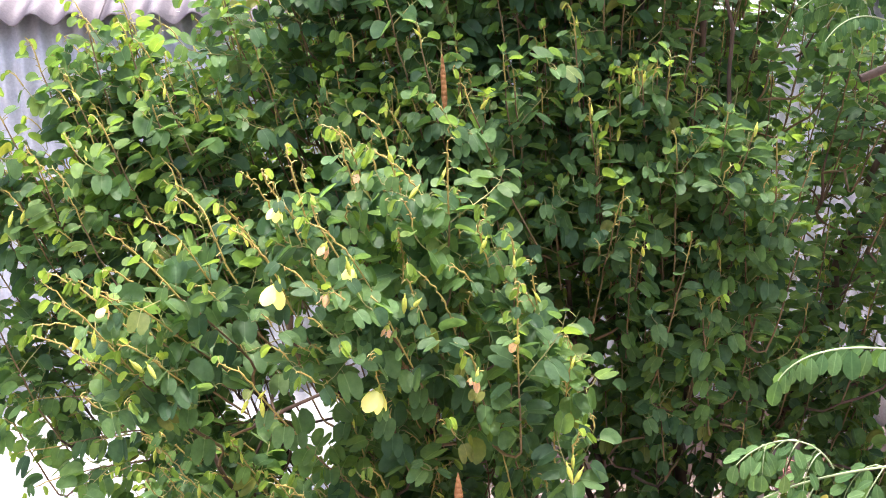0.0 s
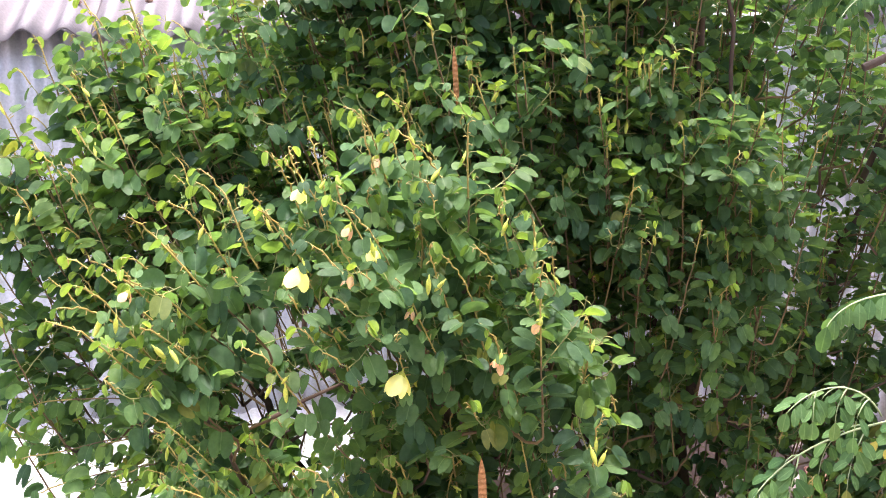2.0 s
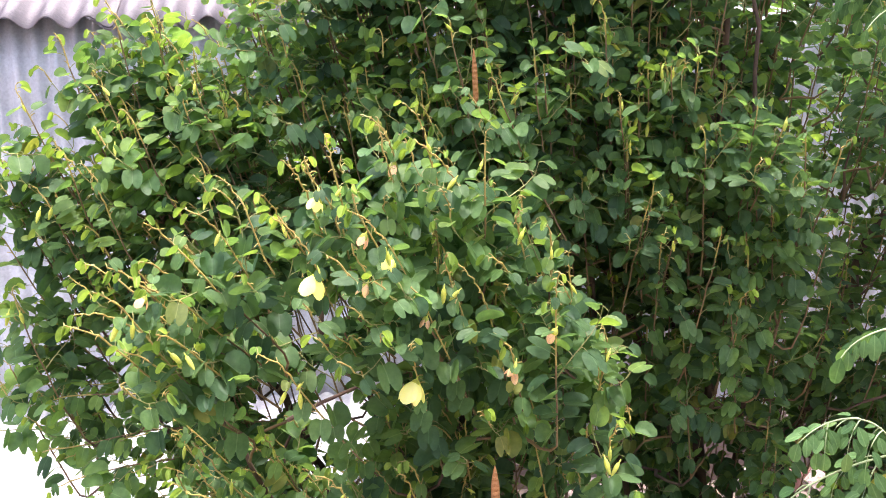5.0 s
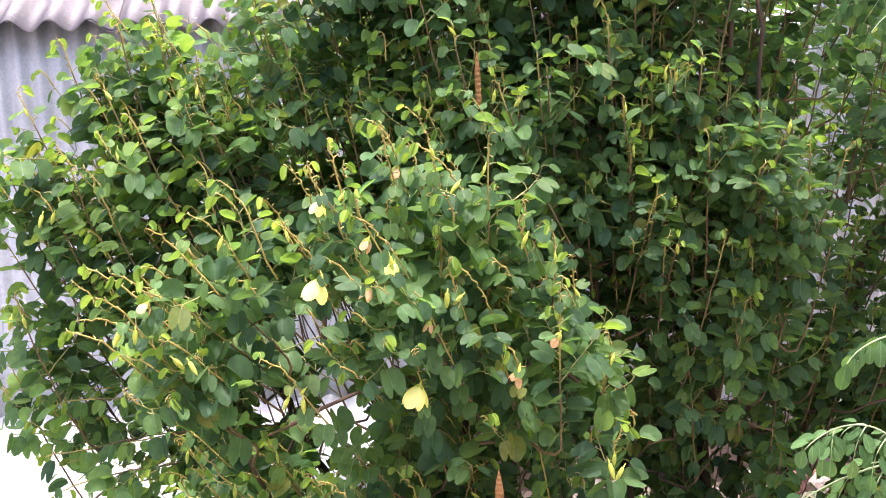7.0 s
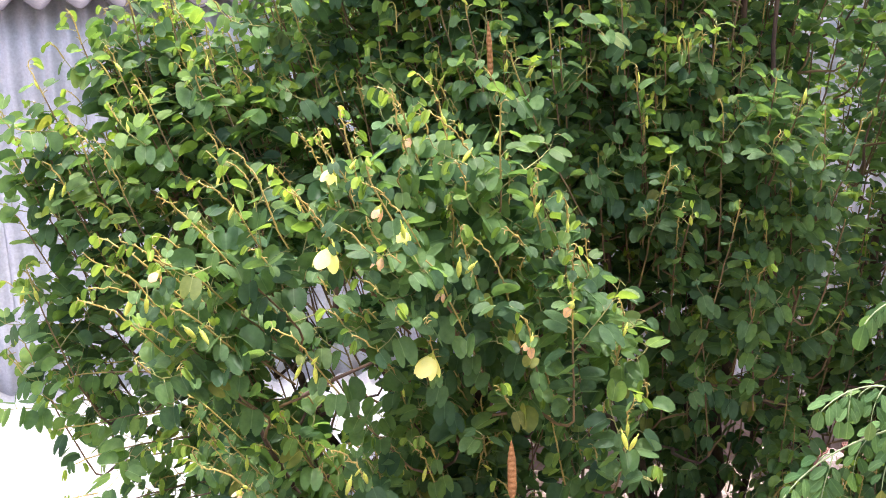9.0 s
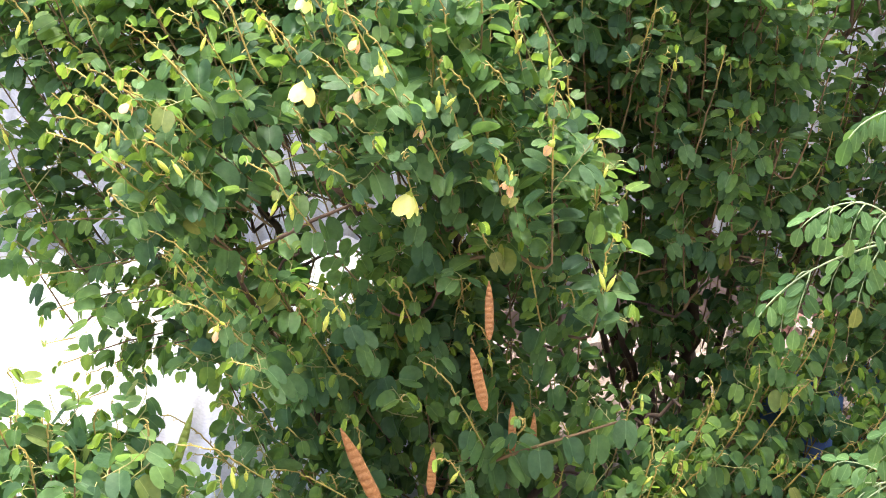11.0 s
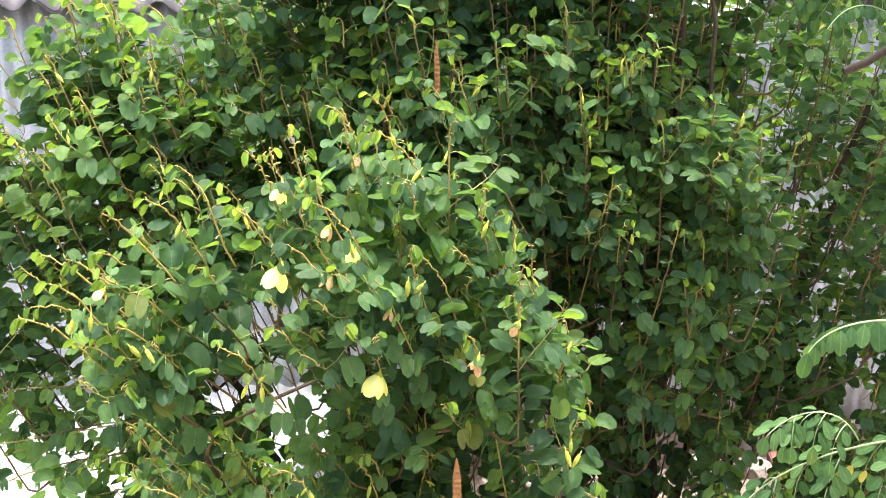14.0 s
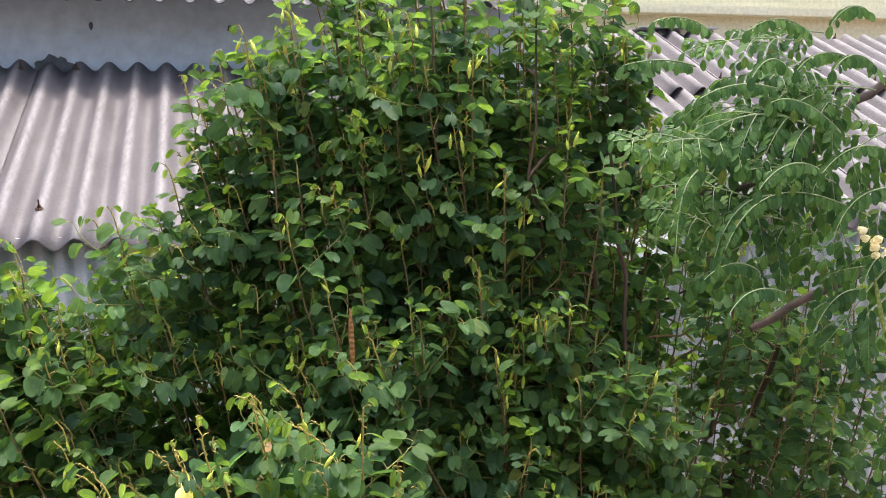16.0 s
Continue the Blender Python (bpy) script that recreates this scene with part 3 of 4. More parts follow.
def low_sheet_roof():
    """The low lean-to of bright tin that slopes from the wall towards the yard."""
    root = empty("low_roof", (-2.42, 3.0, 0.49), "low lean-to roof of bright sunlit corrugated tin sheets", "lean-to roof")
    pitch = 0.105
    me = mesh_of("tin_sheet", *corrugated(pitch * 10 + 0.06, 1.75, pitch, 0.024, 0.0015, 10, 10, -0.01))
    for k in range(3):
        s = put("tin_sheet", me, WHITE_TIN, root)
        s.matrix_local = Matrix.Translation((k * pitch * 10, 0, 0.004 * (k % 2))) @ Matrix.Rotation(radians(180), 4, "Z") @ Matrix.Scale(-1, 4, (1, 0, 0)) @ Matrix.Rotation(radians(-9), 4, "X")
    for k in range(3):
        x = 0.25 + k * 1.25
        part("post", box_bm(x, x + 0.05, -1.62, -1.57, -0.49, -0.29, 0.004), BARK, root)
        part("post", box_bm(x, x + 0.05, -0.16, -0.11, -0.49, -0.055, 0.004), BARK, root)
    return root


low_sheet_roof()


def upper_house():
    """The taller plastered house behind the ridge, with the edge of its own wavy roof over it."""
    root = empty("upper_house", (0, 4.79, 0), "tall grey plastered house wall behind the roof ridge", "house")
    part("wall", box_bm(-3.2, 2.5, 0, 0.2, 0.0, 3.9, 0.0), PLASTER, root, "smooth bluish-grey plaster wall")
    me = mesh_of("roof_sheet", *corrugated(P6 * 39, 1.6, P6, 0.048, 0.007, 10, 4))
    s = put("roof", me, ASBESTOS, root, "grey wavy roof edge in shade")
    s.matrix_local = Matrix.Translation((-3.3, -0.36, 3.12)) @ Matrix.Rotation(radians(14), 4, "X")
    # tar smear at the foot of the wall and two old fixing holes
    bm = bmesh.new()
    bmesh.ops.create_icosphere(bm, subdivisions=3, radius=1)
    for v in bm.verts:
        w = noise.noise(v.co * 2.2)
        v.co = Vector((v.co.x * (0.09 + 0.03 * w), v.co.y * 0.012, v.co.z * (0.05 + 0.035 * w)))
    ob = part("tar_patch", bm, TAR, root, "black tar patch")
    ob.location = (-0.13, -0.02, 2.80)
    for x in (0.06, 0.77):
        bm = bmesh.new()
        bmesh.ops.create_icosphere(bm, subdivisions=2, radius=1)
        for v in bm.verts:
            w = noise.noise(v.co * 3.0 + Vector((x * 9, 0, 0)))
            v.co = Vector((v.co.x * (0.010 + 0.008 * w), v.co.y * 0.006, v.co.z * (0.017 + 0.012 * w)))
        ob = part("stub", bm, TAR, root, "dark broken fixing stub")
        ob.location = (x, -0.004, 3.015)


upper_house()


def yellow_house():
    root = empty("yellow_house", (0, 8.0, 0), "pale yellow plastered house far behind the trees", "house")
    part("wall", box_bm(1.6, 12.0, 0, 0.25, 0, 6.5, 0.0), YELLOW, root, "pale yellow plaster wall")
    part("ledge", box_bm(1.55, 12.0, -0.14, -0.003, 3.62, 3.70, 0.006), YELLOW, root, "plastered string course")
    part("parapet", box_bm(1.5, 12.05, -0.1, 0.35, 6.5, 6.7, 0.01), YELLOW, root)


yellow_house()


def water_tank():
    root = empty("water_tank", (3.66, 5.75, -0.06), "dark blue-grey plastic tank under a tin lid", "water tank")
    bm = bmesh.new()
    bmesh.ops.create_cone(bm, cap_ends=True, segments=32, radius1=0.21, radius2=0.20, depth=3.22, matrix=Matrix.Translation((0, 0, 1.61)))
    bmesh.ops.bevel(bm, geom=[e for e in bm.edges if abs(e.verts[0].co.z - e.verts[1].co.z) < 0.01], offset=0.02, segments=2, affect="EDGES")
    part("body", bm, DARK, root)
    part("lid", box_bm(-0.20, 0.36, -0.26, 0.26, 3.225, 3.232, 0.002), WHITE_TIN, root, "flat tin lid")


water_tank()


def stones():
    r = np.random.default_rng(5)
    base = []
    for k in range(4):
        bm = bmesh.new()
        bmesh.ops.create_icosphere(bm, subdivisions=1, radius=1)
        for v in bm.verts:
            v.co *= 1 + 0.35 * noise.noise(v.co * 1.4 + Vector((k * 7, 0, 0)))
            v.co.z *= 0.6
        me = bpy.data.meshes.new("stone")
        bm.to_mesh(me)
        bm.free()
        me.materials.append(STONE)
        base.append(me)
    for k in range(110):
        s = r.uniform(0.025, 0.085)
        x, y = r.uniform(0.4, 3.6), r.uniform(2.1, 2.93)
        if k % 3 == 0:
            s, y = r.uniform(0.05, 0.13), r.uniform(2.78, 2.9)
        ob = new("stone", base[k % 4])
        ob.matrix_world = Matrix.LocRotScale((x, y, 0.4 * s), Euler((r.normal(0, 0.2), r.normal(0, 0.2), r.uniform(0, 6))), (s, s * r.uniform(0.7, 1.2), s))
        tagged(ob, "rough pinkish stone lying on the earth", "stone", "rubble along the wall")


stones()


def brick_pile():
    proto = box_bm(-0.11, 0.11, -0.05, 0.05, 0, 0.07, 0.005)
    me = bpy.data.meshes.new("brick")
    proto.to_mesh(me)
    proto.free()
    me.materials.append(BRICK)
    for x, y, z, a in ((2.45, 2.84, 0.02, 30), (2.66, 2.80, 0.02, 75)):
        ob = new("brick", me)
        ob.matrix_world = pose(x, y, z, 0, 0, a)
        tagged(ob, "red clay brick lying by the wall", "brick", "loose bricks")


def wall_bracket():
    root = empty("wall_bracket", (2.27, 3.07, 0.66), "small rusty red bracket on the tin wall", "bracket")
    part("plate", box_bm(-0.035, 0.035, -0.02, 0.0, -0.03, 0.03, 0.004), BRICK, root)
    part("arm", box_bm(-0.012, 0.012, -0.07, -0.02, -0.01, 0.006, 0.003), RUST, root)


wall_bracket()
brick_pile()


def blue_drum(x, y, s):
    """A blue plastic drum standing among the stems."""
    root = empty("plastic_drum", (x, y, 0), "blue plastic drum standing behind the shrub stems", "drum")
    bm = bmesh.new()
    prof = [(0.0, 0.0), (0.20, 0.0), (0.225, 0.02), (0.23, 0.16), (0.238, 0.17), (0.238, 0.19), (0.23, 0.20), (0.23, 0.36), (0.238, 0.37), (0.238, 0.39), (0.23, 0.40), (0.225, 0.52), (0.20, 0.545), (0.0, 0.545)]
    rings = []
    for rad, z in prof:
        rings.append([bm.verts.new((rad * s * math.cos(a * math.pi / 16), rad * s * math.sin(a * math.pi / 16), z * s)) for a in range(32)])
    for a, b in zip(rings, rings[1:]):
        for k in range(32):
            bm.faces.new((a[k], a[(k + 1) % 32], b[(k + 1) % 32], b[k]))
    bmesh.ops.remove_doubles(bm, verts=bm.verts, dist=0.0005)
    for f in bm.faces:
        f.smooth = True
    part("body", bm, TARP, root, "ribbed blue plastic body")
    bm = bmesh.new()
    bmesh.ops.create_cone(bm, cap_ends=True, segments=16, radius1=0.035, radius2=0.033, depth=0.03, matrix=Matrix.Translation((0.1 * s, 0, 0.56 * s)))
    part("cap", bm, TARP, root)


blue_drum(2.04, 1.80, 0.62)
blue_drum(2.42, 1.86, 0.58)

# ---- the shrubs ----
MAIN_STEMS = [
    [((1.84, 2.32, 0.0), (1.84, 2.3, 0.7), (1.86, 2.25, 1.3), (1.95, 2.0, 2.0)), 0.034, 0.012],
    [((1.72, 2.25, 0.0), (1.62, 2.2, 0.6), (1.5, 2.0, 1.3), (1.35, 1.8, 2.1)), 0.024, 0.008],
    [((1.66, 2.15, 0.0), (1.5, 2.1, 0.6), (1.2, 1.9, 1.1), (1.05, 1.75, 1.9)), 0.022, 0.008],
    [((1.78, 2.1, 0.0), (1.7, 1.95, 0.6), (1.75, 1.8, 1.2), (1.65, 1.7, 2.2)), 0.024, 0.008],
    [((1.95, 2.2, 0.0), (2.05, 2.1, 0.5), (2.2, 1.9, 1.1), (2.3, 1.8, 1.8)), 0.022, 0.008],
    [((1.60, 2.1, 0.0), (1.3, 1.9, 0.8), (1.0, 1.60, 1.6), (0.93, 1.56, 2.58)), 0.012, 0.0028],
    [((1.64, 2.1, 0.0), (1.4, 1.85, 0.8), (1.12, 1.55, 1.6), (1.16, 1.52, 2.66)), 0.012, 0.0028],
    [((1.72, 2.1, 0.0), (1.6, 1.80, 0.8), (1.42, 1.55, 1.6), (1.44, 1.55, 2.66)), 0.012, 0.0028],
    [((1.80, 2.1, 0.0), (1.85, 1.75, 0.8), (1.70, 1.55, 1.5), (1.62, 1.5, 2.3)), 0.014, 0.004],
]
MAIN_CLUMPS = [
    (1.15, 1.86, 2.12, 0.52, 0.42, 0.58, 190),
    (0.90, 1.72, 2.18, 0.20, 0.28, 0.34, 60),
    (1.12, 1.75, 1.72, 0.52, 0.36, 0.42, 200),
    (1.58, 1.84, 1.95, 0.48, 0.42, 0.62, 230),
    (2.05, 1.85, 1.60, 0.48, 0.45, 0.70, 360),
    (2.45, 1.90, 1.35, 0.42, 0.45, 0.80, 230),
    (1.62, 1.95, 1.15, 0.60, 0.35, 0.42, 130),
    (2.05, 1.85, 0.80, 0.60, 0.40, 0.45, 170),
    (1.42, 1.52, 1.55, 0.40, 0.28, 0.42, 190),
    (0.62, 2.15, 1.66, 0.42, 0.24, 0.48, 210),
    (0.80, 1.62, 2.10, 0.25, 0.28, 0.26, 80),
    (1.60, 2.30, 1.85, 0.85, 0.22, 0.70, 210),
    (1.40, 1.84, 2.56, 0.30, 0.25, 0.20, 55),
    (1.48, 1.84, 2.38, 0.26, 0.30, 0.32, 65),
    (1.05, 1.84, 2.52, 0.35, 0.25, 0.20, 55),
    (1.30, 1.95, 0.70, 0.42, 0.30, 0.50, 150),
    (1.18, 1.85, 2.66, 0.40, 0.30, 0.34, 75),
    (1.55, 1.85, 2.60, 0.26, 0.30, 0.36, 80),
    (1.15, 1.44, 1.78, 0.36, 0.13, 0.26, 130),
    (0.55, 1.75, 1.75, 0.32, 0.25, 0.38, 150),
    (0.58, 2.40, 1.50, 0.36, 0.16, 0.34, 130),
]
FRONT_STEMS = [
    [((0.86, 1.55, 0.0), (0.82, 1.5, 0.5), (0.70, 1.4, 0.9), (0.55, 1.3, 1.35)), 0.018, 0.006],
    [((0.92, 1.5, 0.0), (0.9, 1.45, 0.5), (0.9, 1.35, 1.0), (0.86, 1.25, 1.5)), 0.016, 0.006],
    [((0.80, 1.6, 0.0), (0.65, 1.65, 0.6), (0.35, 1.75, 1.0), (0.20, 1.75, 1.6)), 0.018, 0.006],
    [((0.98, 1.5, 0.0), (1.1, 1.45, 0.3), (1.3, 1.35, 0.5), (1.45, 1.25, 0.6)), 0.014, 0.005],
    [((0.84, 1.5, 0.0), (0.6, 1.45, 0.4), (0.45, 1.3, 0.7), (0.35, 1.2, 1.1)), 0.014, 0.005],
]
FRONT_CLUMPS = [
    (0.55, 1.28, 1.12, 0.40, 0.24, 0.44, 190),
    (0.88, 1.22, 1.14, 0.34, 0.24, 0.44, 160),
    (0.70, 1.16, 0.58, 0.58, 0.26, 0.36, 230),
    (1.35, 1.30, 0.50, 0.55, 0.30, 0.36, 125),
    (1.85, 1.40, 0.45, 0.40, 0.30, 0.36, 150),
    (2.12, 1.36, 0.36, 0.36, 0.18, 0.34, 130),
    (0.30, 1.76, 1.54, 0.37, 0.34, 0.50, 280),
    (0.26, 1.65, 0.92, 0.20, 0.30, 0.34, 45),
    (0.60, 1.75, 1.05, 0.45, 0.25, 0.70, 40),
    (0.16, 1.50, 1.62, 0.26, 0.12, 0.30, 80),
]
# fresh bells, faded bells and pods of the flowering shrub
FRESH = [(0.55, 0.91, 1.538), (0.74, 0.91, 1.309), (0.697, 0.91, 1.567), (0.561, 0.91, 1.693)]
FADED = [(0.648, 0.91, 1.615), (0.223, 0.91, 1.509), (0.648, 0.9, 1.519), (0.764, 0.91, 1.442), (0.938, 0.91, 1.326), (0.716, 1.05, 1.731), (0.349, 0.86, 1.066), (1.025, 0.91, 1.403)]
BUDDED = [(0.185, 0.91, 1.461), (0.281, 0.91, 1.393), (0.494, 0.91, 1.306), (1.141, 0.91, 1.123), (0.812, 0.91, 1.5), (0.581, 0.86, 1.085), (0.368, 0.86, 0.738), (-0.1, 1.5, 1.58), (0.09, 1.5, 1.73), (-0.2, 1.5, 1.33)]
MAIN_BUDDED = [(1.35, 1.45, 1.75), (1.41, 1.45, 1.88), (1.10, 1.45, 1.76), (0.81, 1.45, 1.83), (1.21, 1.50, 2.34), (1.28, 1.50, 2.02), (1.39, 1.50, 2.14), (1.51, 1.50, 2.34), (1.13, 1.50, 2.28), (1.26, 1.50, 2.52), (1.10, 1.50, 2.60), (0.81, 1.50, 2.62), (0.71, 1.50, 2.55)]
MAIN_SPRAYS = [(1.59, 1.3, 1.82), (1.33, 1.3, 1.57), (1.51, 1.3, 1.48), (1.71, 1.3, 1.72), (1.80, 1.3, 1.68), (1.66, 1.3, 1.77)]
TALL = [(0.07, 1.6, 2.05), (-0.05, 1.6, 1.96), (0.26, 1.6, 1.92), (-0.24, 1.6, 1.73), (-0.16, 1.6, 1.83), (0.17, 1.6, 2.0), (-0.21, 1.6, 1.58), (-0.23, 1.6, 1.33), (-0.18, 1.6, 1.18), (0.02, 1.62, 1.88), (-0.1, 1.65, 1.7)]
SPRAYS = [(0.27, 0.98, 1.60), (0.36, 0.98, 1.62), (0.42, 0.98, 1.65), (0.49, 0.98, 1.63), (0.54, 0.98, 1.68), (0.60, 0.98, 1.70), (0.70, 1.02, 1.74), (0.83, 1.0, 1.71), (0.96, 0.98, 1.60), (1.03, 0.98, 1.56), (0.18, 0.98, 1.43), (0.20, 0.98, 1.49), (0.14, 0.98, 1.39), (0.30, 1.0, 1.45), (0.62, 0.98, 1.35), (0.90, 0.98, 1.42), (0.90, 1.02, 1.74), (1.08, 1.02, 1.47), (1.16, 1.02, 1.32), (0.78, 1.0, 1.78)]
# shoots that stand out along the edge of the tall crown
CROWN_EDGE = [(0.71, 1.62, 2.56), (0.82, 1.62, 2.64), (0.65, 1.62, 2.53), (0.59, 1.62, 2.30), (0.53, 1.62, 2.25), (0.39, 1.65, 2.15), (0.49, 1.65, 2.16), (0.16, 1.65, 2.06), (0.90, 1.62, 2.60), (0.99, 1.62, 2.66), (1.07, 1.62, 2.63),
              (1.78, 1.7, 2.41), (1.84, 1.7, 2.21), (1.75, 1.7, 2.58), (1.67, 1.7, 2.62), (0.60, 1.7, 2.42), (0.68, 1.7, 2.34)]
# boughs that reach out over the low roof: end and way of each
LEFT_BOUGHS = [(-0.12, 1.50, 0.96, -1, -0.1, -0.15), (-0.10, 1.48, 0.88, -1, 0.0, -0.25), (-0.09, 1.45, 0.74, -1, -0.1, -0.3), (-0.03, 1.45, 0.71, -1, 0.1, -0.4), (-0.09, 1.5, 1.10, -1, 0, 0.0),
               (0.0, 1.55, 0.84, -1, 0.1, -0.2), (0.05, 1.5, 0.98, -1, -0.1, -0.1), (0.06, 1.55, 0.74, -1, 0, -0.3)]


def beside(spots, seed):
    """Two lower companions to each picked shoot."""
    r = np.random.default_rng(seed)
    p = np.repeat(np.array(spots, float), 2, axis=0)
    return p + r.normal(0, 0.05, p.shape) * [1, 0.6, 0.5] + [0.02, 0.05, -0.07]


def grown(clumps, seed, share, special=(), boughs=()):
    """Ends of the shoots with their ways: those that fill the clumps, picked ones, and boughs with a way of their own."""
    tips = shell_points([(*c[:6], max(3, int(c[6] * share))) for c in clumps], seed)
    tips = tips[~in_view_opening(tips, np.random.default_rng(3))]
    every = np.concatenate([tips] + ([np.array(special, float)] if len(special) else []) + ([np.array([b[:3] for b in boughs])] if boughs else []))
    return every, [None] * (len(tips) + len(special)) + [b[3:] for b in boughs]


up = np.array([0, 0, 0.02])
main = Shrub(MAIN_STEMS, *grown(MAIN_CLUMPS, 11, 0.27, np.concatenate([np.array(MAIN_BUDDED) + up, MAIN_SPRAYS, CROWN_EDGE, beside(CROWN_EDGE, 17), beside(MAIN_BUDDED, 18)])), 21, (1.55, 2.0), (-0.10, -0.14), 0.24, size=0.95, bloom=0.6, gold=0.92)
main_shrub = main.build("orchid_shrub", "tall leafy orchid shrub with round two-lobed leaves and yellow-green tips", "shrub", (1.3, 0.9))
front = Shrub(FRONT_STEMS, *grown(FRONT_CLUMPS, 12, 0.24, np.concatenate([np.array(FRESH + FADED + BUDDED) + up, TALL, SPRAYS, beside(TALL, 19)]), LEFT_BOUGHS), 22, (0.95, 1.5), (-0.17, -0.16), 0.42, size=1.04, bloom=0.95, stalk=(0.05, 0.14), gold=0.6)
bough = bezier(*(np.array(p) for p in ((0.86, 1.40, 0.30), (0.78, 0.98, 0.62), (1.0, 0.95, 0.69), (1.216, 0.96, 0.74))), 20)
front.axes.append((bough, np.linspace(0.006, 0.003, 20)))
for k in range(8, 20):
    front.leaf(bough[k], unit(np.array([0.4, 0.5 * (-1) ** k - 0.3, -0.2]) + front.r.normal(0, 0.4, 3)), front.r.uniform(0.052, 0.07), hang=0.2)
front_shrub = front.build("orchid_shrub", "flowering orchid shrub with pale yellow bells and brown pods", "shrub", (0.7, 0.6))
LOW_STEMS = [[((0.05, 0.80, 0.0), (0.06, 0.80, 0.2), (0.03, 0.79, 0.4), (0.05, 0.77, 0.6)), 0.012, 0.004]]
low = Shrub(LOW_STEMS, *grown([(0.04, 0.78, 0.70, 0.26, 0.16, 0.26, 150)], 13, 0.32), 23, (0.05, 0.85), (0.1, -0.1), 0.5, (0.16, 0.3), size=1.1, bloom=0.8)
low.build("orchid_shrub", "small light green orchid shrub in front of the low roof", "shrub", (0.1, 0.5), 150)


# ---- flowers, buds and pods ----
def petal_mesh(wide, flare):
    """One rounded, overlapping petal of a hanging bell; the bell's axis runs down from its top."""
    V, F = [], []
    n, m = 5, 4
    for i in range(n + 1):
        t = i / n
        rad = 0.12 + 0.42 * math.sin(min(1, t * 1.3) * math.pi / 2) + flare * t * t
        half = wide * (0.55 + 0.45 * math.sin(math.pi * min(1, 0.15 + 0.62 * t))) * (1 if t < 0.9 else 0.72)
        for j in range(m + 1):
            a = half * (2 * j / m - 1)
            dip = 0.16 * (2 * j / m - 1) ** 2 * t
            V.append((rad * math.cos(a), rad * math.sin(a), -t + dip))
    for i in range(n):
        for j in range(m):
            a = i * (m + 1) + j
            F.append((a, a + 1, a + m + 2, a + m + 1))
    me = mesh_of("petal", np.array(V), np.array(F))
    me.validate()
    return me


PETALS = [petal_mesh(0.80, 0.05), petal_mesh(0.86, -0.08)]


def spindle(name, mat, prof, sides=8):
    bm = bmesh.new()
    rings = [[bm.verts.new((rd * math.cos(2 * math.pi * k / sides), rd * math.sin(2 * math.pi * k / sides), z)) for k in range(sides)] for rd, z in prof]
    for a, b in zip(rings, rings[1:]):
        for k in range(sides):
            bm.faces.new((a[k], b[k], b[(k + 1) % sides], a[(k + 1) % sides]))
    bm.faces.new(rings[0])
    bm.faces.new(rings[-1][::-1])
    bmesh.ops.recalc_face_normals(bm, faces=bm.faces[:])
    for f in bm.faces:
        f.smooth = True
    me = bpy.data.meshes.new(name)
    bm.to_mesh(me)
    bm.free()
    me.materials.append(mat)
    return me


CALYX = spindle("calyx", BUD, [(0.03, 0.25), (0.05, 0.1), (0.17, 0.0), (0.24, -0.18), (0.20, -0.30)])
BUD_ME = spindle("bud", BUD, [(0.04, 0.35), (0.05, 0.05), (0.12, 0.0), (0.165, -0.3), (0.15, -0.6), (0.085, -0.88), (0.02, -1.0)])


def flower(parent, place, size, tilt, spin, faded, r, label=None, tone=""):
    root = new("flower", None)
    root.empty_display_size = 0.02
    root.parent = parent
    tagged(root, label or ("faded peach-brown bell flower" if faded else "pale yellow hanging bell flower"))
    root.matrix_local = Matrix.LocRotScale(place, Euler((tilt * math.sin(spin), tilt * math.cos(spin), spin)), (size, size, size))
    for k in range(3 if faded else 5):
        key = (tone or ("faded_" if faded else "fresh_")) + str(k % 2)
        me = PETAL_MESH[key]
        p = new("petal", me)
        p.parent = root
        s = r.uniform(0.55, 0.9) if faded else r.uniform(0.92, 1.08)
        p.matrix_local = Matrix.LocRotScale((0, 0, 0.005 * k), Euler((r.normal(0, 0.25 if faded else 0.06), r.normal(0, 0.25 if faded else 0.06), k * 2 * math.pi / (3 if faded else 5))), (s, s, s))
    c = new("calyx", CALYX)
    c.parent = root
    return root


PETAL_MESH = {}
for tag, mt in (("fresh_", PETAL), ("faded_", WITHERED), ("cream_", CREAM)):
    for k in range(2):
        me = PETALS[k].copy()
        me.name = "petal"
        me.materials.append(mt)
        PETAL_MESH[tag + str(k)] = me

fr = np.random.default_rng(31)
for k, p in enumerate(FRESH):
    flower(front_shrub, p, 0.046 if k < 2 else 0.027, 0.35, fr.uniform(0, 6), False, fr)
for p in FADED:
    flower(front_shrub, p, fr.uniform(0.028, 0.040), 0.5, fr.uniform(0, 6), True, fr)


def bud(parent, place, size, r):
    b = new("bud", BUD_ME)
    b.parent = parent
    b.matrix_local = Matrix.LocRotScale(place, Euler((r.normal(0, 0.35), r.normal(0, 0.35), r.uniform(0, 6))), (size, size, size))


for parent, spots, shrub, share in ((front_shrub, BUDDED, front, 90), (main_shrub, MAIN_BUDDED, main, 50)):
    for p in spots:
        for dx in (-0.014, 0.014):
            bud(parent, (p[0] + dx, p[1] - 0.02, p[2] + fr.normal(0, 0.006)), fr.uniform(0.026, 0.034), fr)
    ends = sorted(shrub.ends, key=lambda e: e[0][1] - 0.35 * e[0][2])[: share * 2]
    for e, g in ends[::2]:
        bud(parent, tuple(e + np.array([fr.normal(0, 0.008), -0.008, -0.006])), fr.uniform(0.018, 0.030), fr)


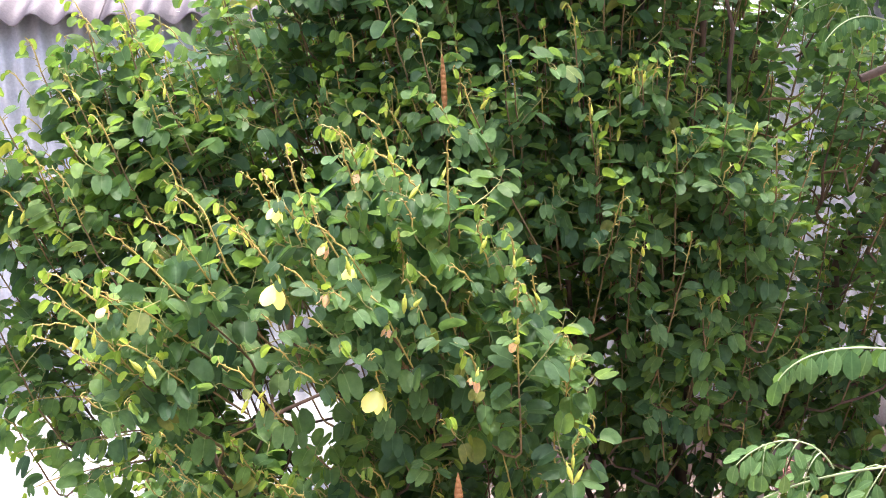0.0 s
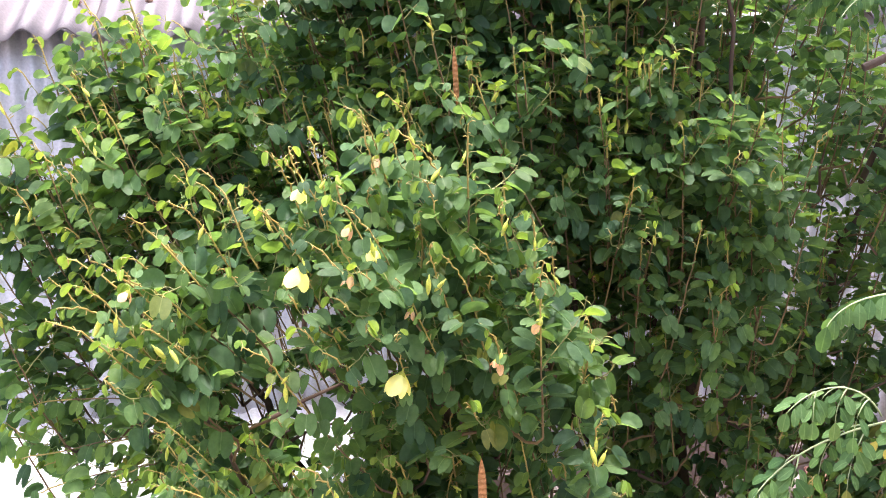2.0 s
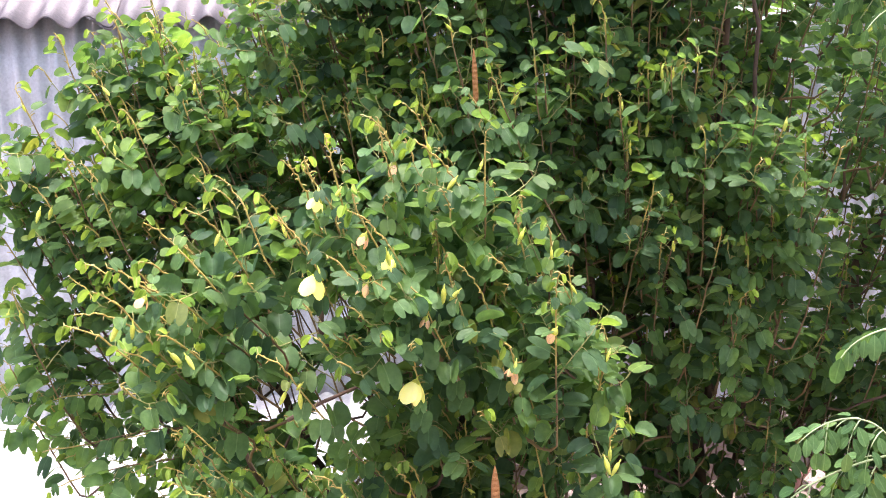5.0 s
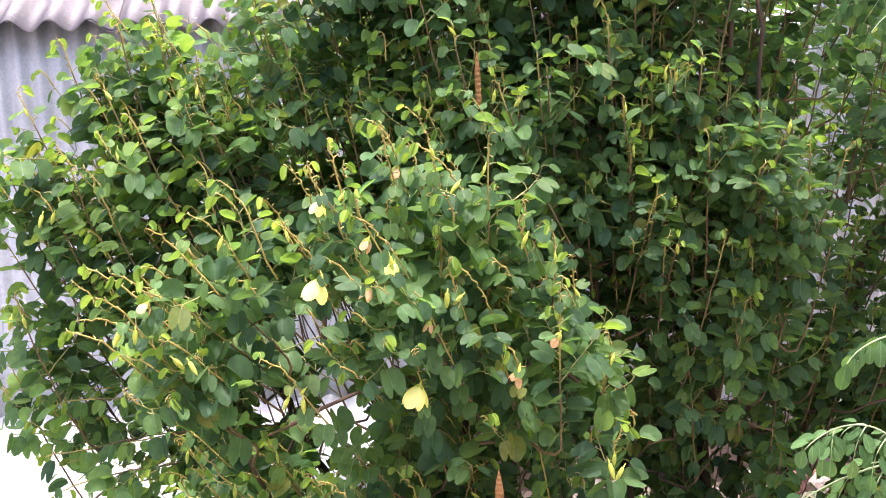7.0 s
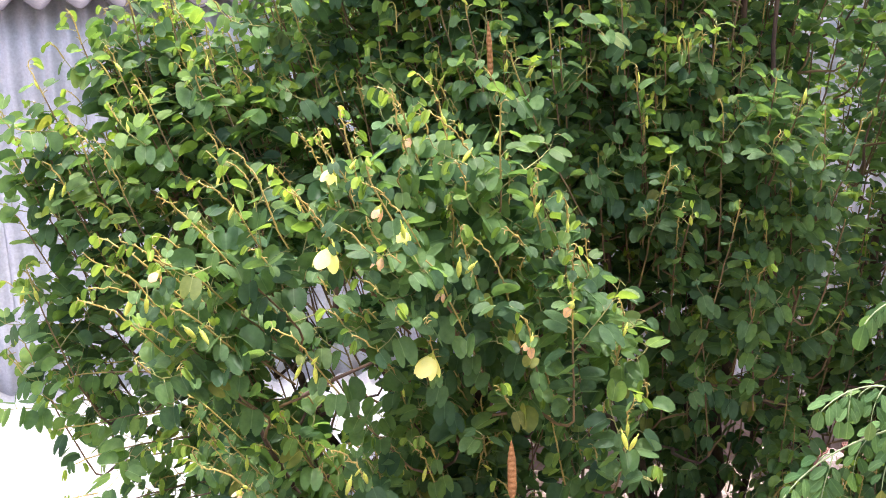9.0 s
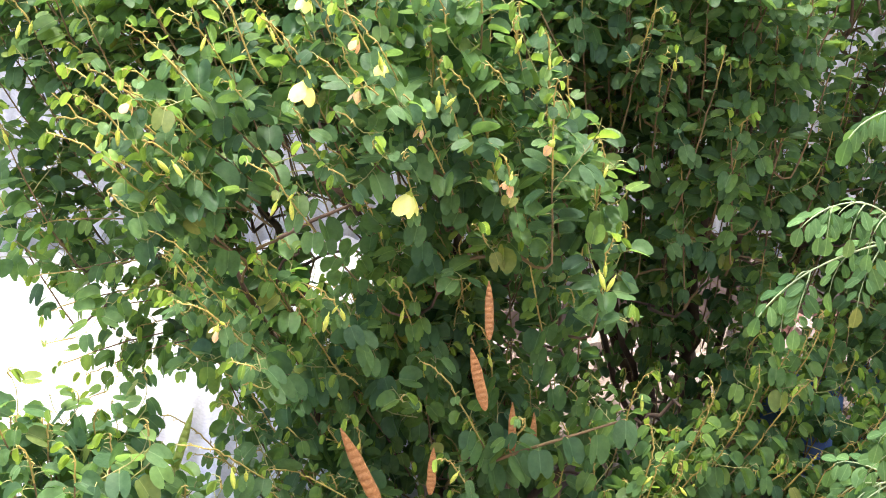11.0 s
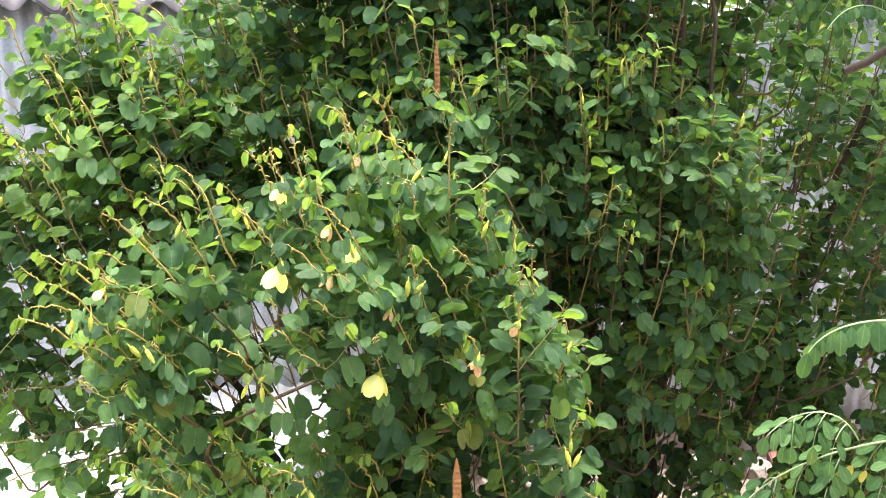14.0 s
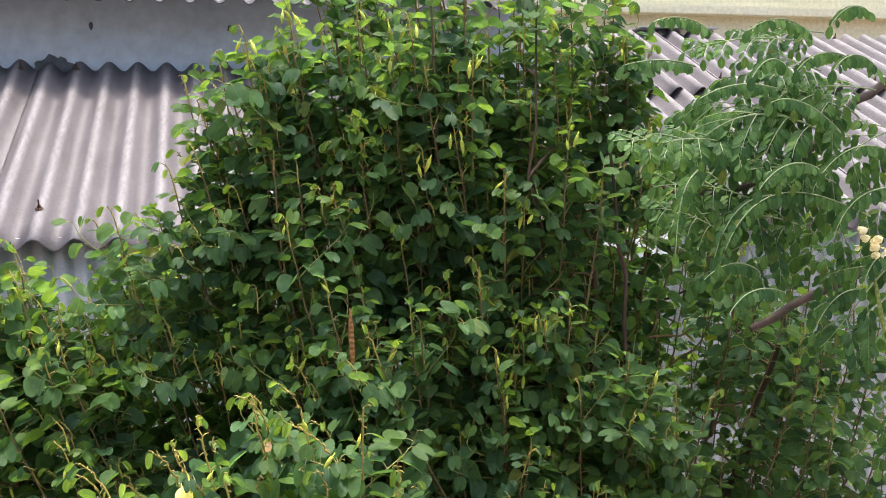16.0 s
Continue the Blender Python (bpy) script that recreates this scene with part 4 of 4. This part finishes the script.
def pod_mesh(name, mat):
    """A flat pod, pointed at both ends, with seed swellings, hanging down from its stalk; 1 long."""
    n, sides = 66, 10
    bm = bmesh.new()
    rings = []
    for i in range(n + 1):
        t = i / n
        w = 0.070 * min(1.0, 1.9 * t ** 0.62, 2.3 * (1.02 - t) ** 0.55) * (0.86 + 0.14 * t)
        th = 0.008 + 0.020 * abs(math.sin(t * math.pi * 11))
        if i in (0, n):
            w, th = 0.012, 0.008
        rings.append([bm.verts.new((w * math.cos(2 * math.pi * k / sides), th * math.sin(2 * math.pi * k / sides), -t + 0.02 * math.sin(3 * t))) for k in range(sides)])
    for a, b in zip(rings, rings[1:]):
        for k in range(sides):
            bm.faces.new((a[k], b[k], b[(k + 1) % sides], a[(k + 1) % sides]))
    bm.faces.new(rings[0])
    bm.faces.new(rings[-1][::-1])
    bmesh.ops.recalc_face_normals(bm, faces=bm.faces[:])
    for f in bm.faces:
        f.smooth = True
    me = bpy.data.meshes.new(name)
    bm.to_mesh(me)
    bm.free()
    me.materials.append(mat)
    return me


DRY_POD, FRESH_POD = pod_mesh("seed_pod", POD), pod_mesh("seed_pod", GREEN_POD)


def pod(parent, top, low, mesh, label, wide=1.0):
    """A pod hanging between two places."""
    a, b = Vector(top), Vector(low)
    d = b - a
    ob = new("seed_pod", mesh)
    ob.parent = parent
    q = Vector((0, 0, -1)).rotation_difference(d.normalized())
    L = d.length
    ob.matrix_local = Matrix.LocRotScale(a, q, (L * wide, L, L))
    tagged(ob, label)


DRY = "dry brown flat seed pod"
pod(front_shrub, (0.58, 0.90, 0.80), (0.66, 0.90, 0.59), DRY_POD, DRY)
pod(front_shrub, (0.86, 0.90, 0.97), (0.89, 0.90, 0.82), DRY_POD, DRY, 1.2)
pod(front_shrub, (0.90, 0.92, 1.11), (0.90, 0.91, 0.98), DRY_POD, DRY, 1.1)
pod(front_shrub, (0.78, 0.93, 0.72), (0.77, 0.93, 0.60), DRY_POD, DRY, 1.3)
pod(front_shrub, (1.02, 1.02, 0.74), (1.02, 1.02, 0.63), DRY_POD, DRY)
pod(front_shrub, (0.97, 1.02, 0.77), (0.97, 1.02, 0.63), DRY_POD, DRY)
pod(front_shrub, (0.28, 0.90, 0.87), (0.21, 0.90, 0.68), FRESH_POD, "slender green seed pod", 0.7)
pod(main_shrub, (0.925, 1.36, 1.945), (0.93, 1.36, 1.81), DRY_POD, DRY, 0.75)


# ---- drumstick tree at the side ----
LEAFLETS = [oval_leaf(w, c) for w, c in ((0.60, 0.10), (0.66, 0.20), (0.54, 0.28))]
mr = np.random.default_rng(41)
SINGLE = [ribbed(mesh_of("leaflet", *lv), [lv], np.zeros(1)) for lv in LEAFLETS]
for me in SINGLE:
    me.materials.append(MORINGA_ONE)


class Fronds:
    """Feathery leaves of the drumstick tree: stalk, side stalks and paired oval leaflets."""

    def __init__(self, root):
        self.root, self.singles = root, 0

    def leaflets(self, line, size, pairs, P, D, S, begin=0.25, hang=0.4):
        n = len(line)
        for i in range(pairs):
            t = begin + (1 - begin) * i / max(1, pairs)
            k = min(n - 2, int(t * (n - 1)))
            p, g = line[k] + (line[k + 1] - line[k]) * (t * (n - 1) - k), unit(line[k + 1] - line[k])
            flat = unit(np.cross(g, [0, -0.6, 0.8]))
            for s in (1, -1):
                P.append(p + s * flat * 0.003)
                D.append(unit(s * flat * (0.85 - 0.4 * hang) + g * (0.5 - 0.25 * hang) + np.array([0, -0.1, -0.35 - 0.6 * hang]) + mr.normal(0, 0.13, 3)))
                S.append(size * mr.uniform(0.8, 1.15) * (0.75 + 0.35 * math.sin(math.pi * min(1.0, t + 0.1))))
        P.append(line[-1])
        D.append(unit(line[-1] - line[-2] + np.array([0, 0, -0.02])))
        S.append(size * 1.2)

    def frond(self, a, b, c, d, size, pairs=6, pinnae=0, pinna=0.12, single=False, sag=0.45, hang=0.4, thick=0.0022):
        a, b, c, d = (np.array(v, float) for v in (a, b, c, d))
        line = bezier(a, b, c, d, 18)
        lines = [(line, np.linspace(thick, 0.0009, 18))]
        P, D, S = [], [], []
        if pinnae:
            for i in range(pinnae):
                t = 0.22 + 0.74 * i / pinnae
                k = min(16, int(t * 17))
                p, g = line[k], unit(line[k + 1] - line[k])
                flat = unit(np.cross(g, [0, -0.6, 0.8]))
                for s in (1, -1):
                    ln = pinna * (1 - 0.45 * t) * mr.uniform(0.85, 1.15)
                    e = p + unit(s * flat * (0.75 - 0.5 * sag) + g * 0.45 + np.array([0, 0, -sag]) + mr.normal(0, 0.1, 3)) * ln
                    tw = bezier(p, p + (s * flat * 0.5 + g * 0.5) * ln * 0.35, e + np.array([0, 0, 0.4 * ln * (0.3 + sag)]), e, 8)
                    lines.append((tw, np.linspace(0.0012, 0.0006, 8)))
                    self.leaflets(tw, size, pairs, P, D, S, 0.3, hang * 0.5)
            self.leaflets(line[14:], size, 2, P, D, S)
        else:
            self.leaflets(line, size, pairs, P, D, S, 0.12, hang)
        ob = put("frond", mesh_of("frond", *tubes(lines, 5)), FROND_STALK, self.root, "feathery drooping green leaf")
        P, D, S = np.array(P), np.array(D), np.array(S)
        n = len(P)
        R = frames_of(D, np.array([0, 0, 1.0]) + mr.normal(0, 0.22, (n, 3)) + np.array([-0.25, -0.6, 0]))
        w = mr.integers(0, 3, n)
        if single and self.singles + n <= 300:
            self.singles += n
            for i in range(n):
                o = new("leaflet", SINGLE[w[i]])
                o.parent = ob
                o.matrix_local = Matrix([[*(R[i, k] * S[i]), P[i, k]] for k in range(3)] + [[0, 0, 0, 1]])
        else:
            put("frond_foliage", ribbed(mesh_of("frond_foliage", *spread(LEAFLETS, w, P, R, S)), LEAFLETS, w), MORINGA, ob, "small oval green leaflets", "stuff")


tree = empty("drumstick_tree", (0, 0, 0), "drumstick tree with feathery light green leaves beside the shrub", "tree")
trunk_line = bezier(np.array([3.0, 0.75, 0.0]), np.array([2.95, 0.8, 0.9]), np.array([2.75, 0.9, 1.8]), np.array([2.85, 1.0, 3.1]), 24)
put("trunk", mesh_of("trunk", *tubes([(trunk_line, np.linspace(0.075, 0.03, 24))], 12)), MORINGA_BARK, tree)


def limb(a, b, c, d, r0, r1, n=18):
    ln = bezier(*(np.array(v, float) for v in (a, b, c, d)), n)
    ln[1:-1] += mr.normal(0, 0.003, (n - 2, 3))
    put("limb", mesh_of("limb", *tubes([(ln, np.linspace(r0, r1, n))], 8)), MORINGA_BARK, tree)


limb((2.80, 0.95, 2.45), (2.4, 1.05, 2.62), (2.05, 1.05, 2.46), (1.94, 1.05, 2.33), 0.014, 0.009)
limb((1.94, 1.05, 2.33), (1.86, 1.05, 2.25), (1.75, 1.06, 2.18), (1.56, 1.06, 2.22), 0.009, 0.006)
limb((2.80, 0.95, 2.15), (2.5, 1.2, 2.16), (2.15, 1.25, 2.0), (1.88, 1.25, 1.87), 0.015, 0.010)
limb((2.88, 0.8, 1.3), (2.3, 0.5, 1.6), (1.8, 0.3, 1.55), (1.50, 0.2, 1.46), 0.011, 0.004)
limb((2.90, 0.8, 1.1), (2.3, 0.5, 1.5), (1.8, 0.3, 1.6), (1.46, 0.2, 1.34), 0.010, 0.004)
limb((2.80, 0.9, 2.2), (2.4, 0.6, 2.1), (1.9, 0.3, 1.75), (1.50, 0.2, 1.59), 0.010, 0.004)
fronds = Fronds(tree)
# near sprays
fronds.frond((1.55, 0.20, 1.572), (1.39, 0.20, 1.636), (1.29, 0.20, 1.625), (1.262, 0.2, 1.575), 0.033, 12, single=True, hang=0.9)
fronds.frond((1.50, 0.20, 1.44), (1.35, 0.20, 1.44), (1.22, 0.20, 1.42), (1.163, 0.2, 1.328), 0.027, 4, 3, 0.125, single=True, sag=0.95)
fronds.frond((1.35, 0.20, 1.44), (1.318, 0.20, 1.50), (1.25, 0.20, 1.50), (1.21, 0.2, 1.455), 0.024, 2, 3, 0.06, single=True, sag=0.9, thick=0.0014)
fronds.frond((1.50, 0.20, 1.30), (1.43, 0.20, 1.16), (1.40, 0.20, 1.06), (1.36, 0.2, 0.88), 0.029, 3, 5, 0.12, single=True, sag=0.35, hang=1.0)
fronds.frond((1.44, 0.22, 1.02), (1.40, 0.22, 1.05), (1.36, 0.22, 1.03), (1.32, 0.22, 0.95), 0.030, 4, 3, 0.10, single=True, sag=0.6)
for x, z, sz in ((1.335, 1.41, 0.030), (1.357, 1.40, 0.022), (1.318, 1.405, 0.032)):
    o = put("leaflet", mesh_of("leaflet", *LEAFLETS[0]), YELLOWED, tree, "yellowed leaflet")
    o.matrix_local = Matrix.LocRotScale((x, 0.185, z), Euler((radians(-70), radians(15 * math.sin(x * 90)), 0)), (sz, sz, sz))
# rows of hanging leaflets on arching stalks: start, crown and tip of each
ROWS = [((1.918, 2.159), (1.65, 2.25), (1.549, 2.080)), ((1.832, 2.180), (1.63, 2.23), (1.555, 2.09)), ((1.957, 2.220), (1.82, 2.22), (1.752, 2.120)), ((1.769, 2.195), (1.765, 2.245), (1.741, 2.272)),
        ((1.541, 2.263), (1.475, 2.24), (1.454, 2.105)), ((1.828, 2.326), (1.70, 2.40), (1.634, 2.380)), ((1.741, 2.415), (1.63, 2.43), (1.528, 2.392)), ((1.704, 2.439), (1.64, 2.475), (1.586, 2.425)),
        ((1.573, 2.520), (1.49, 2.55), (1.419, 2.530)), ((1.900, 2.463), (1.79, 2.495), (1.716, 2.445))]
MORE_ROWS = [((1.911, 2.419), (1.82, 2.49), (1.752, 2.440)), ((1.699, 2.049), (1.62, 2.085), (1.541, 2.045)), ((1.712, 2.015), (1.62, 2.04), (1.556, 1.988)), ((1.961, 2.085), (1.89, 2.09), (1.848, 2.025)),
             ((1.551, 2.459), (1.46, 2.47), (1.369, 2.452)), ((1.768, 2.255), (1.68, 2.28), (1.600, 2.220)), ((1.800, 2.515), (1.71, 2.56), (1.620, 2.520)), ((1.907, 2.561), (1.84, 2.58), (1.775, 2.528)),
             ((1.93, 2.29), (1.83, 2.31), (1.74, 2.25)), ((1.95, 2.00), (1.86, 2.02), (1.78, 1.93))]
for k, ((x0, z0), (xm, zm), (x1, z1)) in enumerate(ROWS + MORE_ROWS):
    y = 0.80 + 0.05 * math.sin(k * 2.4)
    fronds.frond((x0, y + 0.05, z0), (x0 + (xm - x0) * 0.7, y, z0 + (zm - z0) * 0.8), (xm + (x1 - xm) * 0.3, y, zm), (x1, y - 0.02, z1), 0.0225, max(7, int(math.hypot(x1 - x0, z1 - z0) / 0.0145)), single=k < 3, hang=0.8, thick=0.0018)
# young feathery leaves between them
for k in range(16):
    x, z, y = mr.uniform(1.62, 2.0), mr.uniform(2.10, 2.60), mr.uniform(0.85, 1.15)
    turn = mr.uniform(-0.5, 0.7)
    d = np.array([-math.cos(turn), mr.uniform(-0.3, 0.3), math.sin(turn) * 0.6]) * mr.uniform(0.14, 0.24)
    a = np.array([x, y, z])
    fronds.frond(a, a + d * 0.35 + [0, 0, 0.02], a + d * 0.7 + [0, 0, 0.02], a + d, 0.021, 4, 4, 0.085, sag=0.2, hang=0.3, thick=0.0016)
# fuller sprays behind them
BEHIND = [((1.96, 2.26), (1.55, 2.1)), ((1.9, 2.24), (1.68, 2.13)), ((1.96, 2.05), (1.72, 1.87)), ((2.05, 2.15), (1.8, 2.0)), ((2.0, 2.3), (1.74, 2.18)), ((2.05, 2.06), (1.88, 1.86)), ((1.7, 2.26), (1.52, 2.18)), ((2.06, 1.9), (1.92, 1.6)), ((1.72, 2.12), (1.58, 1.98)), ((1.8, 2.42), (1.52, 2.34)), ((1.74, 2.3), (1.46, 2.3)), ((1.7, 2.36), (1.5, 2.26)), ((1.84, 2.34), (1.66, 2.3))]
for k, ((x0, z0), (x1, z1)) in enumerate(BEHIND):
    y = 1.0 + 0.12 * math.sin(k * 2.4)
    x0, x1, z0, z1 = x0 + 0.11, x1 + 0.11, z0 + 0.02, z1 + 0.02
    fronds.frond((x0, y, z0), (x0 + (x1 - x0) * 0.35, y - 0.02, z0 + 0.05), (x0 + (x1 - x0) * 0.75, y - 0.03, z1 + 0.07), (x1, y, z1), 0.027, 7, 4, 0.16, sag=0.4, hang=0.8)
# unseen crown round the top of the trunk, added to shade the shrubs' right side
for k in range(30):
    a = trunk_line[mr.integers(21, 24)]
    turn = k * 2.4
    e = a + np.array([math.cos(turn), 0.8 * math.sin(turn), 0.0]) * mr.uniform(0.5, 1.0) + np.array([0.1, 0.1, mr.uniform(0.45, 0.8)])
    limb(a, a + (e - a) * 0.3 + [0, 0, 0.1], a + (e - a) * 0.7 + [0, 0, 0.1], e, 0.008, 0.003, 8)
    for f in range(4):
        d = e + np.array([math.cos(turn + f - 1.5), math.sin(turn + f - 1.5), mr.uniform(-0.4, 0.1)]) * mr.uniform(0.3, 0.45)
        fronds.frond(e, e + (d - e) * 0.35 + [0, 0, 0.05], e + (d - e) * 0.7 + [0, 0, 0.05], d, 0.034, 7, 5, 0.2, sag=0.25)
# cream blossom and a young pod
for k in range(14):
    flower(tree, (1.895 + mr.normal(0, 0.016), 0.80 + mr.normal(0, 0.012), 2.105 + mr.normal(0, 0.016)), 0.016, 1.3, mr.uniform(0, 6), k % 2 == 0, mr, "cream-yellow drumstick blossom", "cream_")
pod(tree, (1.892, 0.80, 2.05), (1.92, 0.80, 1.928), FRESH_POD, "slender green drumstick pod", 0.6)
